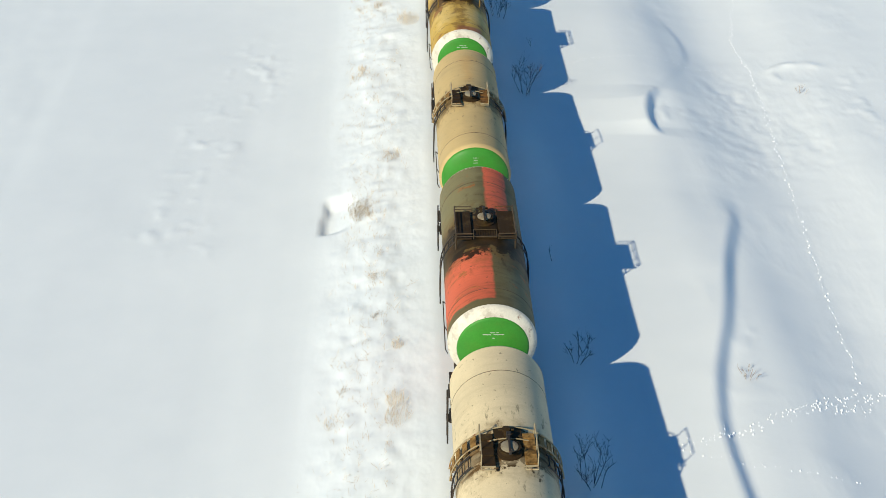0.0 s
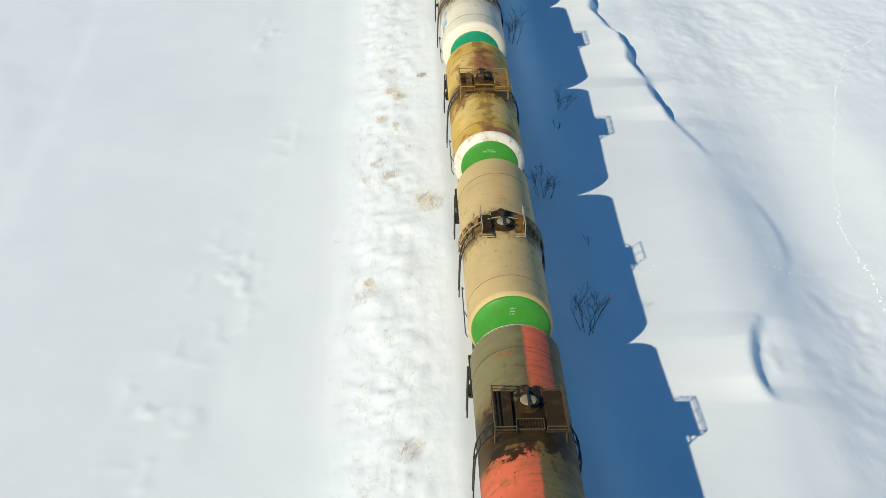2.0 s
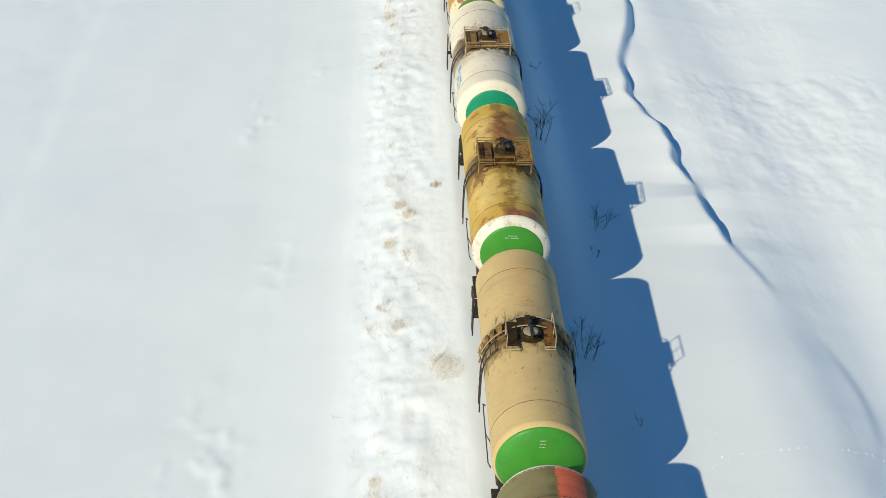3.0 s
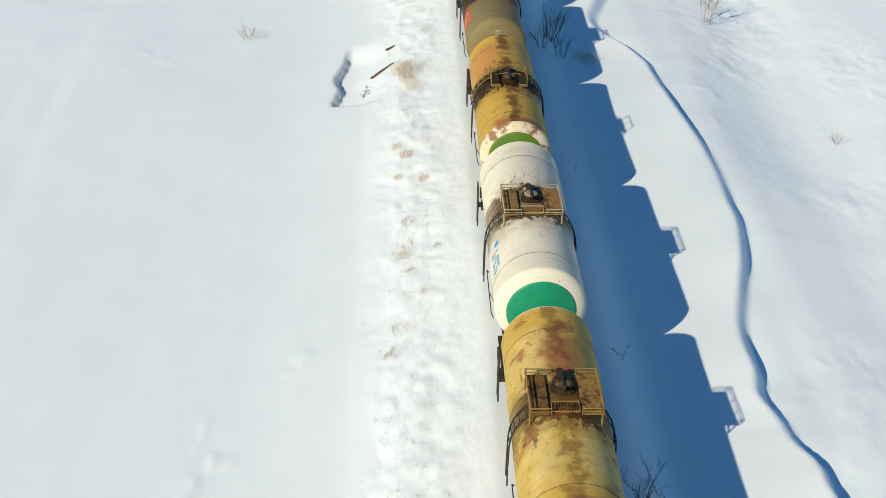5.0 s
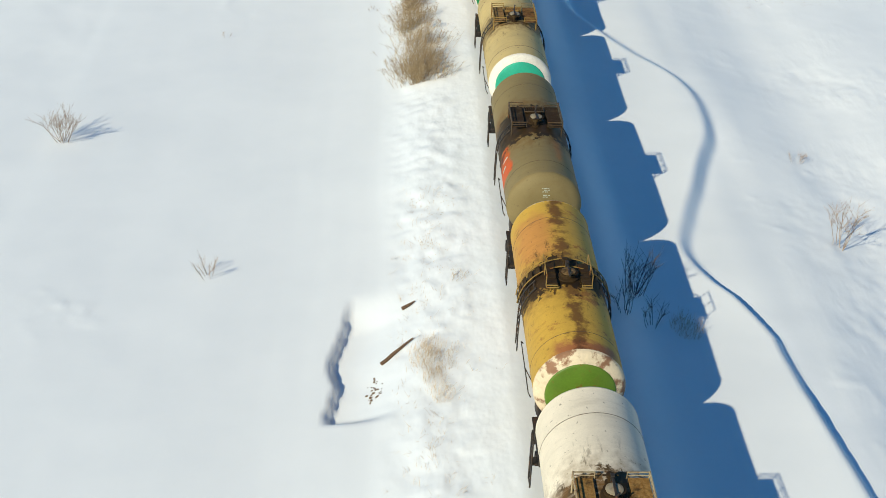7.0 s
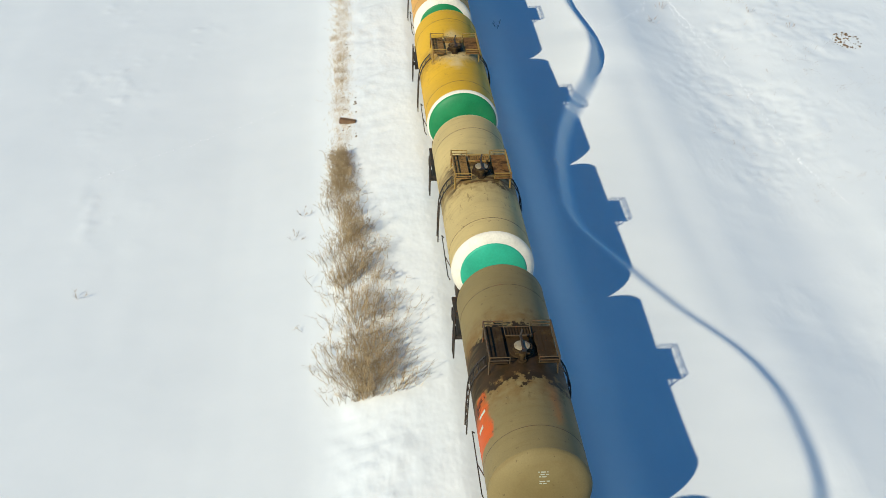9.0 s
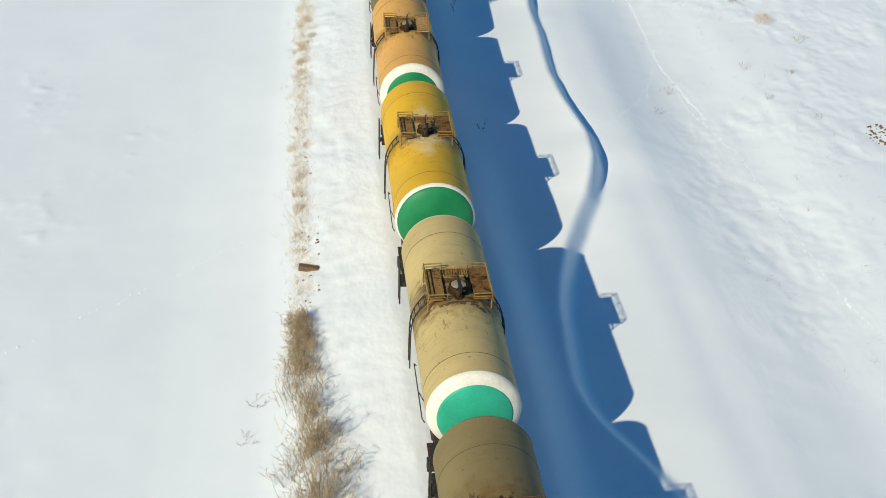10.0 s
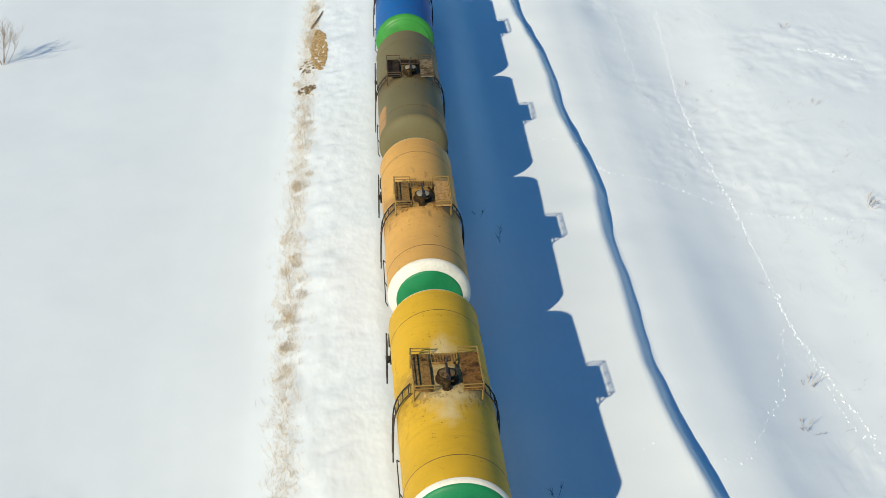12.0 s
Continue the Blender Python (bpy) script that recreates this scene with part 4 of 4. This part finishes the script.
def sunlit_shrubs():
    for x, y, h, n, sp, d in ((13.8, 109.9, 2.0, 7, 0.4, 2),
                              (-23.1, 118.0, 1.4, 16, 0.9, 2),
                              (-14.3, 105.7, 0.9, 9, 0.8, 1),
                              (-22.5, 198.6, 2.2, 9, 0.6, 2),
                              (14.0, 118.4, 0.6, 6, 0.7, 1),
                              (17.3, 93.2, 0.7, 5, 0.8, 1),
                              (14.2, 118.8, 0.5, 4, 0.6, 1),
                              (14.2, 166.8, 0.45, 6, 1.0, 1),
                              (13.0, 163.8, 0.5, 5, 1.4, 1),
                              (16.1, 195.2, 0.4, 3, 1.0, 1),
                              (21.5, 180.0, 0.6, 5, 0.9, 1),
                              (22.5, 191.3, 0.4, 4, 0.9, 1),
                              (24.3, 202.4, 0.5, 4, 0.9, 1),
                              (-8.0, 138.0, 0.4, 5, 1.2, 1),
                              (-8.3, 136.1, 0.4, 4, 1.2, 1),
                              (-16.8, 132.1, 0.4, 3, 1.0, 1),
                              (9.8, 10.9, 0.5, 7, 0.9, 1),
                              (21.4, 179.8, 0.5, 5, 1.0, 1),
                              (23.7, 173.0, 0.5, 6, 0.9, 1),
                              (19.3, 169.4, 0.45, 5, 0.9, 1),
                              (21.7, 168.2, 0.45, 5, 0.9, 1),
                              (19.4, 165.0, 0.4, 4, 0.9, 1),
                              (21.2, 162.2, 0.4, 4, 0.9, 1),
                              (18.8, 37.6, 0.5, 5, 0.9, 1)):
        shrub(x, y, h, n, sp, TWIG_SUNLIT, "leafless shrub poking through snow, its colour lightened for the sun", d)


def grass_tuft(high, blades, spread, material=None):
    bm = bmesh.new()
    for k in range(blades * 2):
        a, r = rnd.uniform(0, math.tau), spread * 1.35 * math.sqrt(rnd.random())
        base = Vector((math.cos(a) * r, math.sin(a) * r * 1.3, -0.05))
        lean = Vector((rnd.gauss(0.12, 0.3), rnd.gauss(0.1, 0.3), 1))
        blade(bm, base, base + lean * high * rnd.uniform(0.35, 0.85), 0.0045, 0.06)
    return tagged(part("grass_tuft", bm, material or STRAW), "dry yellow grass tuft on the snow bank", "grass", "grass tufts along the bank")


def tufts():
    kinds = [grass_tuft(0.45, 40, 0.2), grass_tuft(0.35, 26, 0.25), grass_tuft(0.6, 80, 0.4), grass_tuft(0.3, 16, 0.15)]
    spots = [(-4.8, 22.3, 2), (-4.9, 23.0, 2), (-3.6, 27.1, 1), (-3.2, 11.9, 0), (-3.2, 7.7, 2), (-3.3, 8.6, 0), (-5.4, 7.9, 1), (-2.6, 44.0, 2), (-4.9, 37.6, 1), (-5.1, 38.4, 0), (-3.4, 27.5, 1), (-4.7, 48.6, 1), (-2.7, 57.9, 0),
             (-4.7, 98.3, 2), (-4.9, 99.3, 2), (-4.9, 97.4, 2), (-5.3, 98.8, 2), (-4.6, 96.4, 2), (-4.9, 79.3, 0), (-4.8, 82.0, 1), (-5.1, 73.8, 1), (-4.9, 88.4, 0), (-3.8, 104.0, 1), (5.2, 101.7, 2), (-6.5, 154.3, 0), (-6.7, 157.7, 0), (-6.3, 168.4, 0),
             (-6.4, 151.7, 0), (-5.2, 199.1, 0), (-5.3, 187.9, 1), (-5.7, 181.3, 0), (-5.8, 174.3, 0), (-5.5, 173.0, 1), (-6.1, 170.5, 0), (22.6, 176.5, 2)]
    for k in range(60):
        y = rnd.uniform(2, 112) if k < 25 else rnd.uniform(144, 206)
        x = float(track_x(y)) + (rnd.gauss(-4.4, 0.7) if k < 25 else rnd.gauss(-5.25, 0.3))
        spots.append((x, y, rnd.choice((0, 1, 3, 3))))
    used = [False] * len(kinds)
    for x, y, k in spots:
        m = pose(x, y, level(x, y), 0, 0, rnd.uniform(-40, 40)) @ Matrix.Scale(rnd.uniform(0.8, 1.2), 4)
        if used[k]:
            ob = copy_thing(kinds[k], m)
            ob.scale = (rnd.uniform(0.8, 1.25),) * 3
        else:
            used[k], kinds[k].matrix_basis = True, m
    # single straws too many to count
    bm = bmesh.new()
    for k in range(4800):
        y = rnd.uniform(0, 112) if k < 1300 else rnd.uniform(143, 206)
        x = float(track_x(y)) + (rnd.gauss(-4.5, 0.75) if k < 1300 else rnd.gauss(-5.3, 0.3))
        z = level(x, y)
        for _ in range(3):
            b = Vector((x + rnd.gauss(0, 0.08), y + rnd.gauss(0, 0.12), z - 0.03))
            blade(bm, b, b + Vector((rnd.gauss(0.02, 0.12), rnd.gauss(0, 0.12), rnd.uniform(0.06, 0.28))), 0.0055)
    tagged(part("loose_straw", bm, STRAW), "scattered dry straws in the snow bank", "grass", kind="stuff")
    bm = bmesh.new()
    for k in range(330):
        x, y = rnd.gauss(20, 3), rnd.uniform(140, 206)
        z = level(x, y)
        for _ in range(rnd.randint(2, 6)):
            b = Vector((x + rnd.gauss(0, 0.2), y + rnd.gauss(0, 0.25), z - 0.03))
            blade(bm, b, b + Vector((rnd.gauss(0.05, 0.12), rnd.gauss(0, 0.12), rnd.uniform(0.06, 0.2))), 0.005)
    tagged(part("loose_twigs", bm, TWIG_SUNLIT), "sparse twig tips over the snow slope", "twigs", kind="stuff")


def reed_bed():
    bm = bmesh.new()
    line = [(123.8, -5.3), (127, -5.45), (132, -5.75), (135, -5.95), (139.5, -6.3), (143, -6.5)]
    wide = [(123.8, 1.1), (126, 1.4), (130.5, 1.2), (134, 0.95), (138, 0.7), (143, 0.35)]
    for k in range(3600):
        y = 123.8 + 19 * rnd.random() ** 1.25
        mid_x, w = float(np.interp(y, *zip(*line))), float(np.interp(y, *zip(*wide)))
        x = mid_x + rnd.gauss(0, 0.55) * w
        gap = fbm(np.array([x]), np.array([y * 0.8]), 0.8, 2, seed=22)[0]
        if gap < 0.0 and rnd.random() < 0.72:
            continue
        high = rnd.uniform(0.35, 1.0) * (1.0 + 0.4 * gap) * (1.0 if y < 138 else 0.7) * (1.2 - 0.5 * min(1.0, abs(x - mid_x) / max(w, 0.2)))
        lean = Vector((rnd.gauss(0.05, 0.32) + (x - mid_x) * 0.25, rnd.gauss(0.0, 0.32), 1))
        b = Vector((x, y, level(x, y) - 0.05))
        t = b + lean * high
        mid = b.lerp(t, 0.55) + Vector((rnd.gauss(0, 0.06), rnd.gauss(0, 0.06), 0))
        tube(bm, [b, mid, t], rnd.uniform(0.006, 0.012), 3, 0.004)
        for _ in range(3):
            q = mid.lerp(t, rnd.uniform(0.0, 0.9))
            tube(bm, [q, q + Vector((rnd.gauss(0, 0.16), rnd.gauss(0, 0.16), rnd.uniform(0.0, 0.24)))], 0.007, 3, 0.003)
    tagged(part("reed_bed", bm, REED), "dense bed of dry brown reeds by the bank", "reeds", kind="stuff")


def timber(name, x0, y0, x1, y1, r, label):
    bm = bmesh.new()
    z0, z1 = level(x0, y0), level(x1, y1)
    pts = [Vector((x0, y0, z0 + r * 0.5)).lerp(Vector((x1, y1, z1 + r * 0.9)), k / 6) + Vector((rnd.uniform(-0.03, 0.03), rnd.uniform(-0.03, 0.03), rnd.uniform(-0.02, 0.02))) for k in range(7)]
    tube(bm, pts, r, 7, r * 0.35)
    tagged(part(name, bm, TIMBER), label, "log")


def clods(x, y, rx, ry, count, size, material, name, label):
    bm = bmesh.new()
    for k in range(count):
        a, r = rnd.uniform(0, math.tau), math.sqrt(rnd.random())
        px, py = x + math.cos(a) * r * rx, y + math.sin(a) * r * ry
        z, s = level(px, py), size * rnd.uniform(0.4, 1.2)
        ring = [bm.verts.new((px + math.cos(q) * s * rnd.uniform(0.8, 1.5), py + math.sin(q) * s * rnd.uniform(0.7, 1.4), z - 0.02)) for q in (math.tau * w / 7 for w in range(7))]
        crown = [bm.verts.new((px + (v.co.x - px) * 0.6, py + (v.co.y - py) * 0.6, z + s * rnd.uniform(0.35, 0.7))) for v in ring]
        for w in range(7):
            bm.faces.new((ring[w], ring[(w + 1) % 7], crown[(w + 1) % 7], crown[w]))
        bm.faces.new(crown)
    tagged(part(name, bm, material), label, "soil", kind="stuff")


def trail(points, pace, wobble, label, size=0.15, doubled=False):
    """Small prints along a line on the snow, raised and whitened for their sunlit sides."""
    bm = bmesh.new()
    for (x0, y0), (x1, y1) in zip(points, points[1:]):
        n = max(1, int(math.hypot(x1 - x0, y1 - y0) / (pace * 0.62)))
        for k in range(n):
            f = (k + rnd.random() * 0.5) / n
            for _ in range(2 if doubled else 1):
                x, y = x0 + (x1 - x0) * f + rnd.gauss(0, wobble), y0 + (y1 - y0) * f + rnd.gauss(0, wobble)
                z = level(x, y)
                s = size * rnd.uniform(0.45, 1.1)
                ring = [bm.verts.new((x + math.cos(a) * s * 1.2 * rnd.uniform(0.8, 1.2), y + math.sin(a) * s * 1.5 * rnd.uniform(0.8, 1.2), z - 0.02)) for a in (math.tau * q / 7 for q in range(7))]
                top = bm.verts.new((x + 0.55 * s, y + 0.6 * s, z + s * 0.6))
                for q in range(7):
                    bm.faces.new((ring[q], ring[(q + 1) % 7], top))
    tagged(part("footprints", bm, SUNLIT_PRINTS), label, "footprints", kind="stuff")


def trails():
    animal = "line of small animal footprints in the snow"
    trail([(25.1, 67.0), (22.5, 64.8), (20.6, 60.1), (17.7, 50.1), (16.7, 45.1), (16.8, 40.2), (15.9, 30.1), (15.3, 24.4), (14.7, 17.7), (14.3, 11.4)], 0.5, 0.06, animal, 0.075)
    trail([(6.3, 43.0), (6.7, 41.4), (7.7, 39.9), (9.6, 40.3), (11.9, 40.7), (14.9, 41.1), (16.6, 40.6)], 0.5, 0.05, animal, 0.045)
    trail([(6.1, 39.2), (6.9, 39.6), (7.7, 39.9)], 0.3, 0.12, animal, 0.05)
    trail([(14.7, 172.8), (14.8, 164.8), (16.1, 158.4), (16.3, 152.8), (16.6, 145.6), (17.7, 140.1)], 0.45, 0.05, animal, 0.06)
    trail([(14.2, 170.6), (12.6, 165.7), (9.7, 161.2), (7.3, 162.1), (5.9, 161.5)], 0.5, 0.09, animal, 0.055)
    trail([(17.2, 206.9), (15.5, 194.1), (15.1, 187.3), (15.1, 180.9), (14.7, 171.0), (15.0, 167.0), (15.5, 163.2)], 0.4, 0.06, animal, 0.06, True)
    trail([(5.6, 187.2), (6.4, 186.8), (8.2, 185.8), (9.4, 183.7), (12.2, 182.7), (15.7, 180.3), (21.4, 178.4)], 0.45, 0.04, animal, 0.065)
    trail([(14.4, 207.0), (13.4, 193.4), (14.3, 188.4), (15.1, 181.4)], 0.6, 0.07, animal, 0.055)
    trail([(24.0, 199.0), (25.2, 198.5), (27.0, 197.1)], 0.3, 0.12, animal, 0.08, True)
    trail([(-17.5, 142.2), (-15.1, 144.4), (-12.0, 146.9), (-10.0, 148.7), (-8.3, 150.1)], 0.6, 0.06, animal, 0.06)
    trail([(6.5, 6.8), (8.0, 7.3), (11.7, 9.4), (14.4, 10.0)], 0.25, 0.16, "trampled track of footprints in the snow", 0.06, True)
    trail([(6.8, 6.2), (8.2, 6.1), (12.6, 5.5)], 0.4, 0.06, animal, 0.055)
    trail([(11.7, 9.4), (13.3, 10.4), (15.5, 11.0)], 0.22, 0.18, "trampled track of footprints in the snow", 0.06, True)


trails()
shaded_shrubs()
sunlit_shrubs()
tufts()
reed_bed()
timber("log", -6.9, 99.1, -5.7, 100.2, 0.09, "broken weathered log lying in scoured snow")
timber("log", -6.1, 102.5, -5.6, 102.8, 0.08, "short weathered log lying in scoured snow")
timber("log", -5.0, 201.2, -4.3, 203.6, 0.07, "weathered pole lying on bare soil")
bm = bmesh.new()
box(bm, -0.4, 0.4, -0.14, 0.14, -0.08, 0.16, 0.02)
board = part("wooden_box", bm, TIMBER)
board.matrix_basis = pose(-6.0, 146.3, level(-6.0, 146.3) + 0.04, 0, 6, -8)
tagged(board, "small weathered wooden box half in snow", "box")
SOIL = worn("frozen_soil", (0.16, 0.1, 0.05), 30.0, 0.9, 0.5)
SOIL_PALE = worn("bare_clay", (0.42, 0.28, 0.13), 31.0, 0.9, 0.4)
clods(-4.6, 197.6, 0.45, 3.0, 420, 0.1, SOIL_PALE, "bare_soil", "bare tan soil showing through the snow")
clods(-5.3, 192.4, 0.5, 0.6, 60, 0.09, SOIL, "soil_clods", "dark soil clods on the snow")
clods(-5.3, 195.4, 0.4, 1.0, 40, 0.08, SOIL, "soil_clods", "dark soil clods on the snow")
clods(24.1, 160.1, 0.9, 1.3, 70, 0.075, SOIL, "soil_clods", "dark soil clods on the snow")
clods(-7.1, 97.6, 0.35, 0.8, 34, 0.05, SOIL, "soil_clods", "dark soil clods on the snow")
clods(-5.9, 150, 0.5, 8.0, 30, 0.05, SOIL, "soil_clods", "dark soil clods on the snow")


# ---- what moves ----
def travelled(t):
    return TRAIN_START + TRAIN_SPEED * t + TRAIN_SLOWING * t * t


OFFSETS = [0.0, 0.09, -0.11, 0.01, 0.06, -0.09, 0.0, -0.02, 0.11, -0.05, 0.0, 0.0]


def on_track(y):
    slope = float(track_x(y + 3) - track_x(y - 3)) / 6
    return pose(float(track_x(y)), y, 0, 0, 0, -math.degrees(math.atan(slope)))


def motions():
    for k, car in enumerate(CARS):
        walk(car, [(t, on_track(PITCH * k + OFFSETS[k] + travelled(t))) for t in range(13)])
    for w, y in WHEELS:
        walk(w, [(k / 10, Matrix.Translation((0, y, 0.475)) @ Matrix.Rotation(-travelled(k / 10) / 0.475, 4, "X")) for k in range(121)])


motions()
